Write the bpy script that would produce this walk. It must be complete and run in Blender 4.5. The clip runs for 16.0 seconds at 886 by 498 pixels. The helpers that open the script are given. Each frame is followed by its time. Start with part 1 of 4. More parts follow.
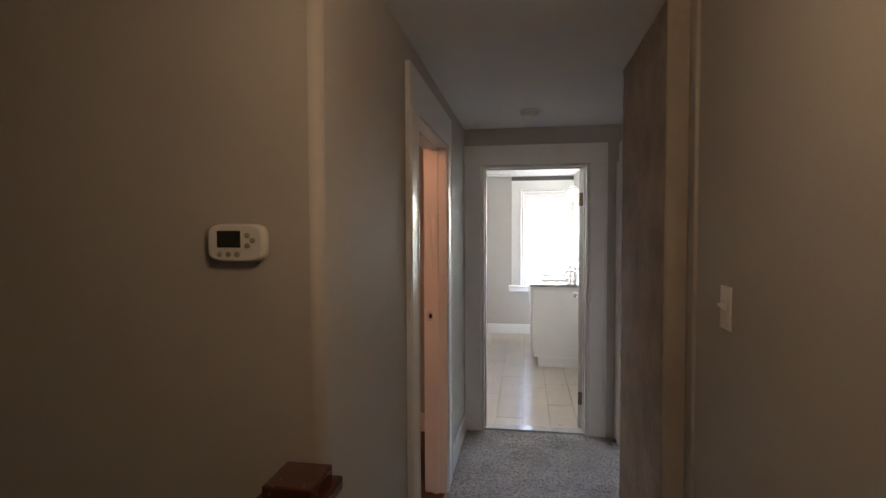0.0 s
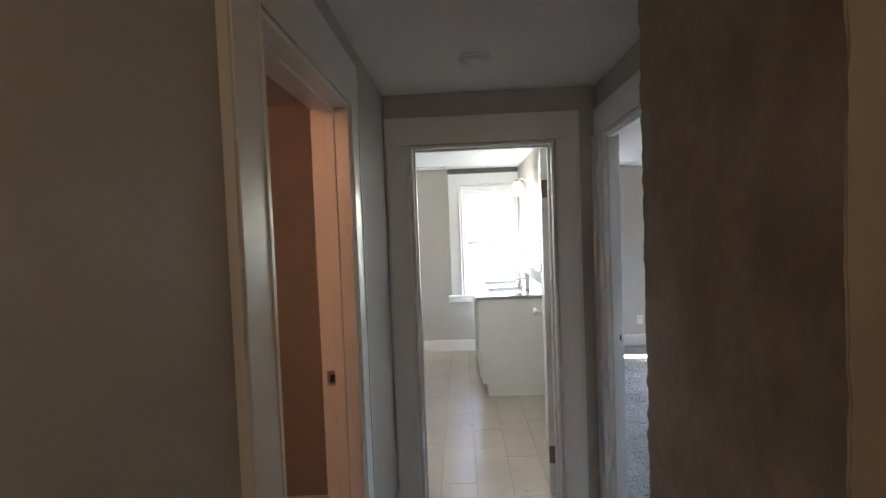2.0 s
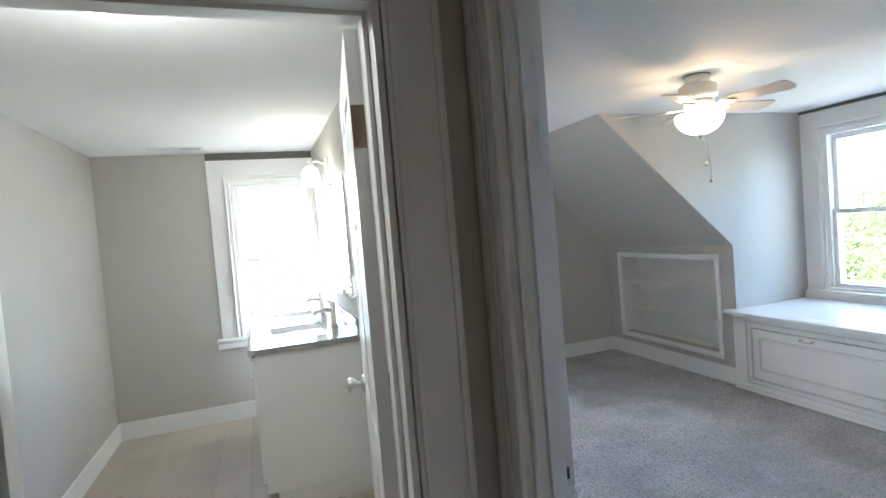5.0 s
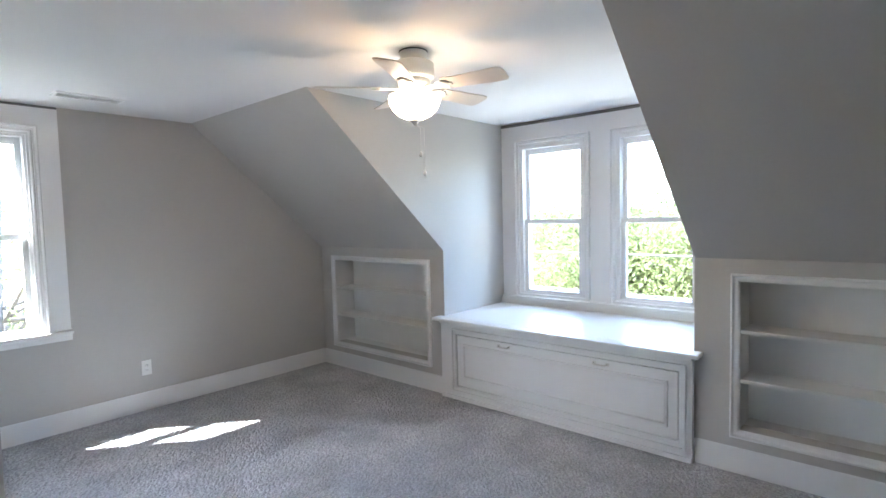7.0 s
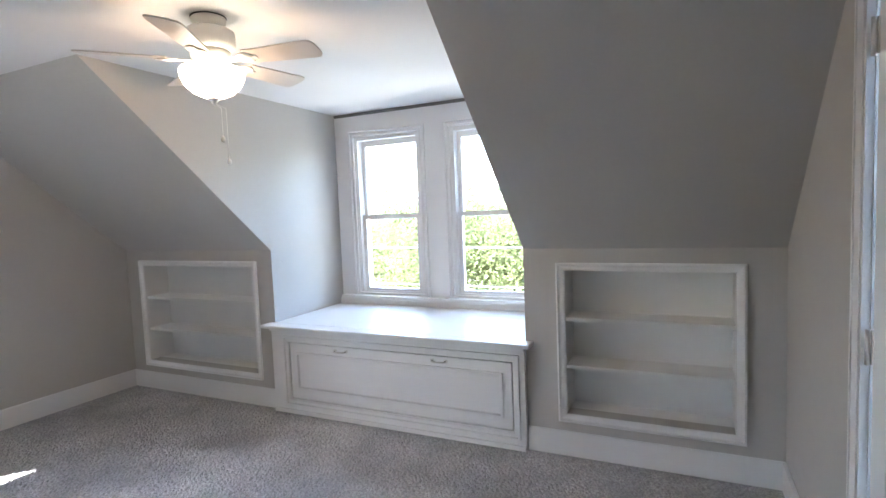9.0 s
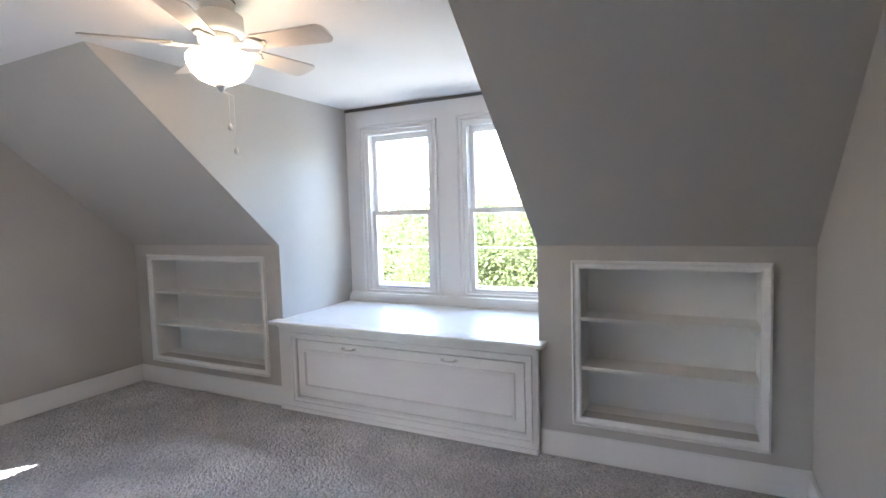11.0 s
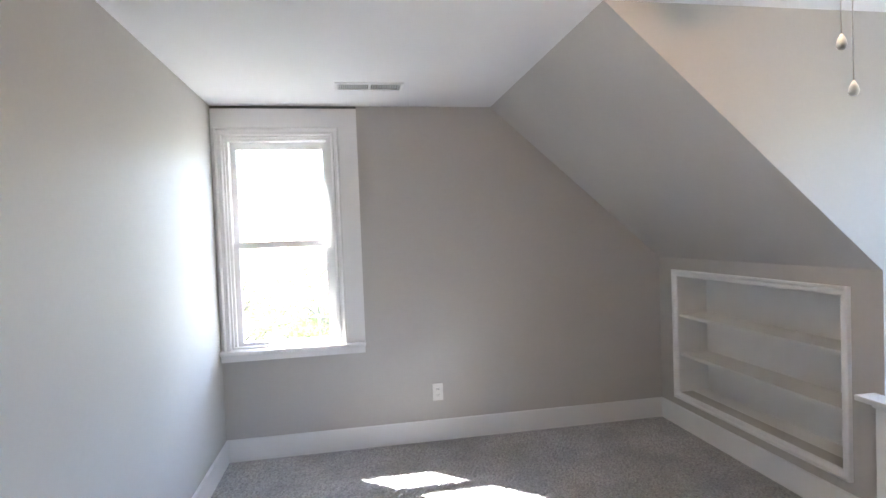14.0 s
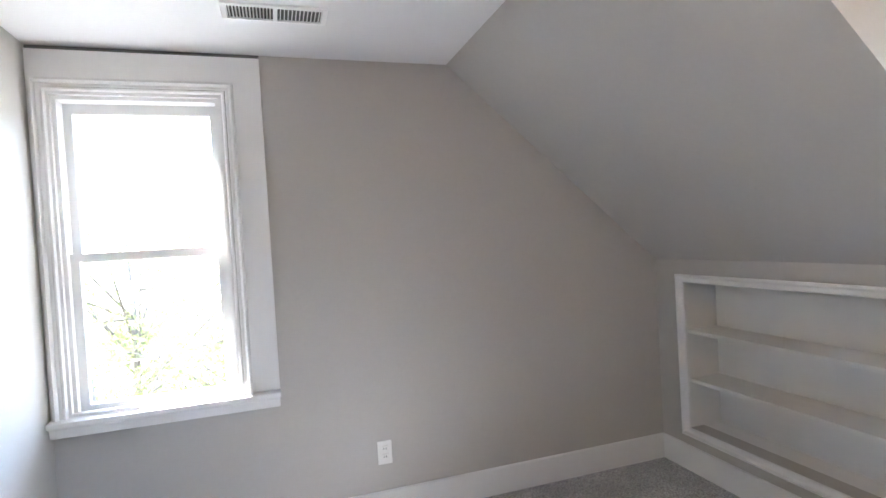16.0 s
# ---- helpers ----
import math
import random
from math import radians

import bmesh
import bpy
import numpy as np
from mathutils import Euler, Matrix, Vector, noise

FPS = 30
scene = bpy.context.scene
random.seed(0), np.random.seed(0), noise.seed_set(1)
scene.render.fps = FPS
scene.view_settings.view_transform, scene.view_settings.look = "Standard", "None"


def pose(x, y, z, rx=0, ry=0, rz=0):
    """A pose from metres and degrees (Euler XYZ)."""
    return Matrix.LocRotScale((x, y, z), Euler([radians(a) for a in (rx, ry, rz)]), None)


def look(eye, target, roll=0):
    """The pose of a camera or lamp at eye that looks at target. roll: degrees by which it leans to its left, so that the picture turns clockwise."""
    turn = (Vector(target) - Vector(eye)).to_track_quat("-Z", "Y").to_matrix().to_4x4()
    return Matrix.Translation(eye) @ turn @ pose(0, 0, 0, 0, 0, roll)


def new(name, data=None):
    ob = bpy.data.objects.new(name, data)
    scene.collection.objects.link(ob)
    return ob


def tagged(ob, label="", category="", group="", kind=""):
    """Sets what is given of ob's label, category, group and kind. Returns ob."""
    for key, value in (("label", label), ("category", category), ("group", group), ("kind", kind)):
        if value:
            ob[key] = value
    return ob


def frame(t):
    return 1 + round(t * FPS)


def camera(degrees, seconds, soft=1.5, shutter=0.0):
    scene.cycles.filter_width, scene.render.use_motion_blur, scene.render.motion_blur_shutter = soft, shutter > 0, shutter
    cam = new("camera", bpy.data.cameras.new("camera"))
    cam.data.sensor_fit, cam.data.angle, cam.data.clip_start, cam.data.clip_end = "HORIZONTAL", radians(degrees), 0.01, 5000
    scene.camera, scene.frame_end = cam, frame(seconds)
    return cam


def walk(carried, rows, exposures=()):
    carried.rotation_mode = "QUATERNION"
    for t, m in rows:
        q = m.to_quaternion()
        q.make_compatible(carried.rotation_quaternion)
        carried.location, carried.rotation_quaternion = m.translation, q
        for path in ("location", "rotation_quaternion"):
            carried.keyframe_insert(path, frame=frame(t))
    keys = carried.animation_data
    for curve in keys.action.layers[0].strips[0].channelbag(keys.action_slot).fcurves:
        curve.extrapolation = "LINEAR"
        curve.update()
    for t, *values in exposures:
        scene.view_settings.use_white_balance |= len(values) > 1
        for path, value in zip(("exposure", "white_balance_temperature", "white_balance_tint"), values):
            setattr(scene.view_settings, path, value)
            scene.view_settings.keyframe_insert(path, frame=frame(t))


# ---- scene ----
cam = camera(81.0, 16.0)
PATH = [
    (0, (0.299, 0.055, 1.558), (-0.015, 2.029, 1.48), -0.2),
    (0.5, (0.306, 0.292, 1.571), (0.219, 2.29, 1.53), -0.9),
    (1, (0.354, 0.548, 1.578), (0.347, 2.548, 1.561), -1.4),
    (1.5, (0.305, 0.853, 1.556), (0.242, 2.85, 1.46), -1.2),
    (2, (0.236, 1.166, 1.576), (0.166, 3.164, 1.497), -2.2),
    (2.5, (0.274, 1.471, 1.572), (0.245, 3.467, 1.46), -4.3),
    (3, (0.332, 1.76, 1.576), (0.261, 3.756, 1.491), -3.0),
    (3.2, (0.339, 1.841, 1.567), (0.312, 3.838, 1.467), -2.9),
    (5.3, (0.547, 3.025, 1.495), (1.389, 4.839, 1.446), -3.3),
    (5.5, (0.611, 3.085, 1.444), (1.585, 4.831, 1.423), -2.0),
    (6, (0.687, 3.255, 1.449), (1.987, 4.774, 1.387), -2.2),
    (6.5, (0.846, 3.348, 1.446), (2.338, 4.671, 1.288), -3.2),
    (7, (1.006, 3.393, 1.436), (2.507, 4.71, 1.317), -1.4),
    (7.5, (1.116, 3.42, 1.42), (2.683, 4.661, 1.352), -1.0),
    (8, (1.181, 3.435, 1.415), (2.833, 4.562, 1.381), -2.1),
    (8.5, (1.24, 3.407, 1.415), (2.95, 4.44, 1.336), -3.0),
    (9, (1.268, 3.403, 1.415), (3.072, 4.254, 1.267), -2.3),
    (9.2, (1.273, 3.402, 1.417), (3.098, 4.202, 1.244), -1.6),
    (11.5, (1.401, 3.481, 1.377), (3.145, 4.453, 1.266), -1.8),
    (12, (1.535, 3.521, 1.396), (2.912, 4.972, 1.382), -1.0),
    (12.5, (1.602, 3.603, 1.404), (2.638, 5.313, 1.37), -1.6),
    (13, (1.711, 3.814, 1.401), (2.402, 5.688, 1.303), -1.3),
    (13.5, (1.792, 4.078, 1.387), (2.358, 5.995, 1.305), -2.8),
    (14, (1.932, 4.303, 1.405), (2.275, 6.273, 1.347), -2.2),
    (14.5, (1.995, 4.483, 1.379), (2.167, 6.475, 1.335), -1.2),
    (15, (1.993, 4.728, 1.381), (2.247, 6.709, 1.266), 0.1),
    (15.5, (1.971, 5.004, 1.385), (2.419, 6.951, 1.289), -1.7),
    (16, (2.013, 5.236, 1.372), (2.624, 7.14, 1.331), -3.4),
]
EXPOSURES = [(0, 5.06, 5950, 10), (1.5, 4.9, 5900, 8), (3.2, 4.95, 5720, 3), (5.3, 4.9, 5680, 3), (6.5, 4.95, 5720, 6), (9, 4.95, 5930, 10), (11.5, 4.87, 6000, 11), (12.5, 5.14, 6080, 12), (13.5, 5.12, 6120, 12), (14.5, 5.02, 6100, 12), (16, 5.2, 6080, 12)]
walk(cam, [(t, look(eye, target, roll)) for t, eye, target, roll in PATH], EXPOSURES)


# ---- world and light ----
world = bpy.data.worlds.new("sky_world")
scene.world = world
world.use_nodes = True
SUN_WAY = Vector((1.28, -1.05, -2.0)).normalized()
wn = world.node_tree.nodes
sky = wn.new("ShaderNodeTexSky")
sky.sky_type = "NISHITA"
sky.sun_disc = False
sky.sun_elevation = math.asin(-SUN_WAY.z)
sky.sun_rotation = math.atan2(-SUN_WAY.x, -SUN_WAY.y)
sky.dust_density = 2.5
world.node_tree.links.new(sky.outputs[0], wn["Background"].inputs[0])
wn["Background"].inputs[1].default_value = 0.15

sun = new("sun", bpy.data.lights.new("sun", "SUN"))
sun.data.energy = 2.9
sun.data.angle = radians(0.5)
sun.data.color = (1.0, 0.95, 0.88)
sun.matrix_world = look((0, 0, 12), Vector((0, 0, 12)) + SUN_WAY)


def point_lamp(name, place, watts, colour, radius):
    ob = new(name, bpy.data.lights.new(name, "POINT"))
    ob.data.energy = watts
    ob.data.color = colour
    ob.data.shadow_soft_size = radius
    ob.location = place
    return ob


point_lamp("fan_bulb_light", (2.895, 5.215, 1.99), 0.28, (1.0, 0.55, 0.26), 0.03)
point_lamp("closet_bulb_light", (-0.40, 1.62, 2.05), 0.42, (1.0, 0.40, 0.20), 0.05)
point_lamp("hall_bulb_light", (0.34, 0.50, 2.22), 0.21, (1.0, 0.63, 0.33), 0.08)
point_lamp("vanity_bulb_light", (0.86, 6.72, 1.92), 0.25, (1.0, 0.85, 0.65), 0.03)

# Added light with no known source, brightens the vanity's end panel.
point_lamp("bathroom_fill_light", (0.10, 4.55, 2.20), 0.8, (1.0, 0.93, 0.84), 0.08)


def sky_fill_lamp(name, eye, target, wide, high, watts):
    """An added area lamp outside a window, out of view, boosting the sky's light."""
    ob = new(name, bpy.data.lights.new(name, "AREA"))
    ob.data.shape, ob.data.size, ob.data.size_y = "RECTANGLE", wide, high
    ob.data.energy = watts
    ob.data.color = (0.93, 0.97, 1.0)
    ob.matrix_world = look(eye, target)


# Helper lamps over and under the dormer windows brighten its cheeks and ceiling.
sky_fill_lamp("dormer_fill_above", (5.42, 5.1975, 2.40), (4.6, 5.1975, 1.3), 1.5, 0.4, 1.2)
sky_fill_lamp("dormer_fill_below", (5.42, 5.1975, 0.38), (4.6, 5.1975, 1.6), 1.5, 0.4, 1.6)


# ---- materials ----
def material(name, colour, rough=0.5, metal=0.0, spots=0.0, spot_scale=3.0, grain=0.0, grain_scale=120.0,
             bump=0.0, bump_scale=200.0, sheen=0.0, coat=0.0, dark=None, per_piece=0.0):
    """Painted, woven or stone surface: broad stains, fine grain and relief, in metres."""
    m = bpy.data.materials.new(name)
    m.use_nodes = True
    nt = m.node_tree
    n, l = nt.nodes, nt.links
    b = n["Principled BSDF"]
    b.inputs["Roughness"].default_value = rough
    b.inputs["Metallic"].default_value = metal
    if sheen:
        b.inputs["Sheen Weight"].default_value = sheen
    if coat:
        b.inputs["Coat Weight"].default_value = coat
    geo = n.new("ShaderNodeNewGeometry")
    where = geo.outputs["Position"]

    def noise_at(scale, detail):
        t = n.new("ShaderNodeTexNoise")
        t.inputs["Scale"].default_value = scale
        t.inputs["Detail"].default_value = detail
        l.new(where, t.inputs["Vector"])
        return t.outputs["Fac"]

    def mixed(a, fac, other, low=0.35, high=0.65, amount=1.0):
        r = n.new("ShaderNodeMapRange")
        r.inputs["From Min"].default_value, r.inputs["From Max"].default_value = low, high
        r.inputs["To Max"].default_value = amount
        l.new(fac, r.inputs["Value"])
        x = n.new("ShaderNodeMix")
        x.data_type = "RGBA"
        l.new(r.outputs[0], x.inputs[0])
        if isinstance(a, tuple):
            x.inputs[6].default_value = (*a, 1)
        else:
            l.new(a, x.inputs[6])
        x.inputs[7].default_value = (*other, 1)
        return x.outputs[2]

    c = tuple(colour)
    out = c
    darker = dark or tuple(v * 0.6 for v in c)
    if spots:
        out = mixed(out, noise_at(spot_scale, 4), darker, amount=spots)
    if grain:
        out = mixed(out, noise_at(grain_scale, 2), darker, amount=grain)
    if per_piece:
        info = n.new("ShaderNodeObjectInfo")
        out = mixed(out, info.outputs["Random"], darker, 0, 1, per_piece)
    if isinstance(out, tuple):
        b.inputs["Base Color"].default_value = (*out, 1)
    else:
        l.new(out, b.inputs["Base Color"])
    if spots:
        r = n.new("ShaderNodeMapRange")
        r.inputs["To Min"].default_value, r.inputs["To Max"].default_value = max(rough - 0.07, 0.02), min(rough + 0.07, 1)
        l.new(noise_at(spot_scale * 5, 3), r.inputs["Value"])
        l.new(r.outputs[0], b.inputs["Roughness"])
    if bump:
        bn = n.new("ShaderNodeBump")
        bn.inputs["Strength"].default_value = bump
        bn.inputs["Distance"].default_value = 0.004
        l.new(noise_at(bump_scale, 3), bn.inputs["Height"])
        l.new(bn.outputs[0], b.inputs["Normal"])
    return m


WALL = material("greige_wall_paint", (0.50, 0.485, 0.455), 0.62, spots=0.08, spot_scale=1.3, grain=0.04, grain_scale=60, bump=0.12, bump_scale=130)
CEIL = material("white_ceiling_paint", (0.76, 0.76, 0.76), 0.8, spots=0.05, spot_scale=1.0, bump=0.1, bump_scale=90)
TRIM = material("white_gloss_trim", (0.80, 0.80, 0.79), 0.33, spots=0.05, spot_scale=4)
SHELF = material("white_shelf_paint", (0.78, 0.78, 0.76), 0.42, spots=0.07, spot_scale=5)
PLASTER = material("bare_brown_plaster", (0.44, 0.37, 0.32), 0.9, spots=0.6, spot_scale=5, grain=0.25, grain_scale=35, bump=1.0, bump_scale=22, dark=(0.24, 0.20, 0.165))
JOINT = material("pale_joint_compound", (0.50, 0.45, 0.385), 0.8, spots=0.3, spot_scale=6, grain=0.1, grain_scale=40, bump=0.3, bump_scale=60)
CARPET = material("grey_cut_pile_carpet", (0.54, 0.54, 0.545), 1.0, spots=0.6, spot_scale=3.2, grain=0.8, grain_scale=95, bump=1.0, bump_scale=120, sheen=0.3, dark=(0.25, 0.25, 0.255))
PLANK = material("pale_oak_look_tile", (0.53, 0.465, 0.385), 0.3, spots=0.5, spot_scale=2.6, grain=0.12, grain_scale=30, bump=0.05, dark=(0.36, 0.32, 0.28), per_piece=0.5)
GROUT = material("grey_grout", (0.28, 0.27, 0.25), 0.9, spots=0.2)
DARKWOOD = material("dark_stained_wood", (0.075, 0.022, 0.012), 0.25, spots=0.5, spot_scale=8, grain=0.3, grain_scale=60, coat=0.3)
REDFLOOR = material("dark_brown_floorboards", (0.13, 0.06, 0.035), 0.4, spots=0.5, spot_scale=6)
NICKEL = material("brushed_nickel", (0.70, 0.68, 0.64), 0.3, metal=1.0, spots=0.1, spot_scale=30)
BRONZE = material("aged_hinge_metal", (0.22, 0.18, 0.15), 0.4, metal=1.0, spots=0.3, spot_scale=40)
BLACK = material("black_plastic", (0.02, 0.02, 0.02), 0.3, spots=0.1)
# Dark grey that paints in the shade of the gaps under the ceilings.
GAP_SHADE = material("shaded_grey_gap", (0.16, 0.16, 0.155), 0.9, spots=0.3, spot_scale=12)
PLASTIC = material("white_plastic", (0.78, 0.78, 0.75), 0.35, spots=0.04)
BUTTON = material("grey_rubber_button", (0.34, 0.32, 0.28), 0.6, spots=0.1)
LCD = material("dark_green_screen", (0.03, 0.035, 0.03), 0.15, spots=0.1)
STONE = material("grey_granite", (0.38, 0.37, 0.35), 0.12, spots=0.5, spot_scale=25, grain=0.5, grain_scale=90)
MARBLE = material("pale_marble", (0.55, 0.55, 0.56), 0.15, spots=0.5, spot_scale=14)
FANWHITE = material("white_fan_enamel", (0.76, 0.74, 0.70), 0.35, spots=0.05)
BLADE = material("white_fan_blade", (0.66, 0.62, 0.57), 0.45, spots=0.15, spot_scale=8)
PORCELAIN = material("white_porcelain", (0.82, 0.82, 0.82), 0.08, spots=0.03)
# Ground colour paled towards grey to throw more light up at the ceilings.
BOUNCE_GROUND = material("pale_bounce_ground", (0.30, 0.29, 0.25), 0.95, spots=0.6, spot_scale=0.4, grain=0.4, grain_scale=12, dark=(0.20, 0.20, 0.15))


def leaf(name, colour, through_colour):
    """Thin leaf: matt front with light shining through, paler and darker by clump."""
    m = bpy.data.materials.new(name)
    m.use_nodes = True
    n, l = m.node_tree.nodes, m.node_tree.links
    n.remove(n["Principled BSDF"])
    d, t, x = n.new("ShaderNodeBsdfDiffuse"), n.new("ShaderNodeBsdfTranslucent"), n.new("ShaderNodeMixShader")
    geo, no = n.new("ShaderNodeNewGeometry"), n.new("ShaderNodeTexNoise")
    no.inputs["Scale"].default_value = 0.55
    l.new(geo.outputs["Position"], no.inputs["Vector"])
    for node, c in ((d, colour), (t, through_colour)):
        mix = n.new("ShaderNodeMix")
        mix.data_type = "RGBA"
        l.new(no.outputs["Fac"], mix.inputs[0])
        mix.inputs[6].default_value = (*[v * 0.7 for v in c], 1)
        mix.inputs[7].default_value = (*[v * 1.25 for v in c], 1)
        l.new(mix.outputs[2], node.inputs["Color"])
    x.inputs[0].default_value = 0.45
    l.new(d.outputs[0], x.inputs[1])
    l.new(t.outputs[0], x.inputs[2])
    l.new(x.outputs[0], n["Material Output"].inputs[0])
    return m


LEAF = leaf("spring_leaves", (0.115, 0.135, 0.065), (0.15, 0.175, 0.075))
BARK = material("grey_bark", (0.11, 0.095, 0.08), 0.9, spots=0.6, spot_scale=7, bump=0.8, bump_scale=30)
SIDING = material("white_siding", (0.70, 0.70, 0.69), 0.6, spots=0.2)
ROOF = material("pale_roof_shingles", (0.45, 0.45, 0.45), 0.8, spots=0.4, spot_scale=2)
CABLE = material("black_cable", (0.03, 0.03, 0.03), 0.6, spots=0.1)


def glass(name, clear=True):
    m = bpy.data.materials.new(name)
    m.use_nodes = True
    n, l = m.node_tree.nodes, m.node_tree.links
    n.remove(n["Principled BSDF"])
    t, g, x = n.new("ShaderNodeBsdfTransparent"), n.new("ShaderNodeBsdfGlossy"), n.new("ShaderNodeMixShader")
    g.inputs["Roughness"].default_value = 0.02
    f = n.new("ShaderNodeFresnel")
    f.inputs[0].default_value = 1.25
    l.new(f.outputs[0], x.inputs[0])
    l.new(t.outputs[0], x.inputs[1])
    l.new(g.outputs[0], x.inputs[2])
    l.new(x.outputs[0], n["Material Output"].inputs[0])
    return m


def glowing(name, colour, strength):
    m = material(name, (0.8, 0.78, 0.74), 0.3)
    b = m.node_tree.nodes["Principled BSDF"]
    b.inputs["Emission Color"].default_value = (*colour, 1)
    b.inputs["Emission Strength"].default_value = strength
    return m


PANE = glass("window_glass")
BOWL = glowing("lit_frosted_glass", (1.0, 0.80, 0.55), 0.5)
SHADE = glowing("lit_vanity_glass", (1.0, 0.88, 0.72), 0.4)
BULB = glowing("lit_bulb", (1.0, 0.62, 0.38), 0.3)
MIRROR = bpy.data.materials.new("mirror_silver")
MIRROR.use_nodes = True
MIRROR.node_tree.nodes["Principled BSDF"].inputs["Metallic"].default_value = 1.0
MIRROR.node_tree.nodes["Principled BSDF"].inputs["Roughness"].default_value = 0.02
MIRROR.node_tree.nodes["Principled BSDF"].inputs["Base Color"].default_value = (0.9, 0.9, 0.9, 1)


# ---- mesh helpers ----
def bx(bm, x0, x1, y0, y1, z0, z1):
    """A box into bm."""
    v = [bm.verts.new(p) for p in ((x0, y0, z0), (x1, y0, z0), (x1, y1, z0), (x0, y1, z0), (x0, y0, z1), (x1, y0, z1), (x1, y1, z1), (x0, y1, z1))]
    for f in ((3, 2, 1, 0), (4, 5, 6, 7), (0, 1, 5, 4), (1, 2, 6, 5), (2, 3, 7, 6), (3, 0, 4, 7)):
        bm.faces.new([v[i] for i in f])
    return bm


def boxes(*rows, bevel=0.0):
    bm = bmesh.new()
    for r in rows:
        bx(bm, *r)
    if bevel:
        bmesh.ops.bevel(bm, geom=bm.edges[:], offset=bevel, segments=2, affect="EDGES", profile=0.6)
    return bm


def lathe(profile, steps=28, at=(0, 0, 0)):
    """A turned shape round z from (radius, height) rows."""
    bm = bmesh.new()
    rings = []
    for r, z in profile:
        rings.append([bm.verts.new((at[0] + max(r, 1e-4) * math.cos(2 * math.pi * i / steps), at[1] + max(r, 1e-4) * math.sin(2 * math.pi * i / steps), at[2] + z)) for i in range(steps)])
    for a, b in zip(rings, rings[1:]):
        for i in range(steps):
            bm.faces.new((a[i], a[(i + 1) % steps], b[(i + 1) % steps], b[i]))
    bm.faces.new(rings[0][::-1])
    bm.faces.new(rings[-1])
    bmesh.ops.recalc_face_normals(bm, faces=bm.faces[:])
    for f in bm.faces:
        f.smooth = len(f.verts) == 4
    return bm


def ring(bm, a0, a1, b0, b1, profile, spot):
    """A mitred moulding round a rectangle: profile rows (inset, height); spot maps (a, b, height) to a place."""
    loops = []
    for d, h in profile:
        loops.append([bm.verts.new(spot(a, b, h)) for a, b in ((a0 + d, b0 + d), (a1 - d, b0 + d), (a1 - d, b1 - d), (a0 + d, b1 - d))])
    for p, q in zip(loops, loops[1:]):
        for i in range(4):
            bm.faces.new((p[i], p[(i + 1) % 4], q[(i + 1) % 4], q[i]))
    bmesh.ops.recalc_face_normals(bm, faces=bm.faces[:])
    return bm


def tube(points, radius, steps=8):
    bm = bmesh.new()
    rings = []
    for k, p in enumerate(points):
        p = Vector(p)
        way = (Vector(points[min(k + 1, len(points) - 1)]) - Vector(points[max(k - 1, 0)])).normalized()
        side = way.orthogonal().normalized()
        up = way.cross(side)
        r = radius[k] if isinstance(radius, (list, tuple)) else radius
        rings.append([bm.verts.new(p + r * (side * math.cos(2 * math.pi * i / steps) + up * math.sin(2 * math.pi * i / steps))) for i in range(steps)])
    for a, b in zip(rings, rings[1:]):
        best = min(range(steps), key=lambda s: sum((a[i].co - b[(i + s) % steps].co).length for i in range(steps)))
        for i in range(steps):
            bm.faces.new((a[i], a[(i + 1) % steps], b[(i + 1 + best) % steps], b[(i + best) % steps]))
    bm.faces.new(rings[0][::-1])
    bm.faces.new(rings[-1])
    bmesh.ops.recalc_face_normals(bm, faces=bm.faces[:])
    for f in bm.faces:
        f.smooth = len(f.verts) == 4
    return bm


def prism(points, axis, low, high):
    """A flat outline of (u, z) pushed along an axis: 'y' takes u as x, 'x' takes u as y."""
    bm = bmesh.new()
    ends = []
    for k in (low, high):
        ends.append([bm.verts.new((u, k, z) if axis == "y" else (k, u, z)) for u, z in points])
    bm.faces.new(ends[0])
    bm.faces.new(ends[1][::-1])
    for i in range(len(points)):
        j = (i + 1) % len(points)
        bm.faces.new((ends[0][j], ends[0][i], ends[1][i], ends[1][j]))
    bmesh.ops.recalc_face_normals(bm, faces=bm.faces[:])
    return bm


def mesh_of(name, bm, mat):
    me = bpy.data.meshes.new(name)
    bm.to_mesh(me)
    bm.free()
    me.materials.append(mat)
    return me


def part(name, bm, mat, parent, label=""):
    ob = new(name, mesh_of(name, bm, mat))
    ob.parent = parent
    return tagged(ob, label)


def thing(name, label, category, group="", place=(0, 0, 0), turn=0):
    ob = new(name)
    ob.matrix_world = pose(*place, 0, 0, turn)
    return tagged(ob, label, category, group)


def built(name, bm, mat, label, category):
    return tagged(new(name, mesh_of(name, bm, mat)), label, category, kind="structure")


# ---- structure ----
TOP, HTOP, BTOP = 2.262, 2.313, 2.32      # ceilings: bedroom, hall, bathroom
NW, KX, DX = 7.775, 4.14, 4.99            # gable wall, knee wall, dormer front
CN, CS = 6.145, 4.25                      # dormer cheeks
SL = 2.902                                # where the slope meets the ceiling
WW, SW = 1.087, 2.975                     # bedroom west and south walls


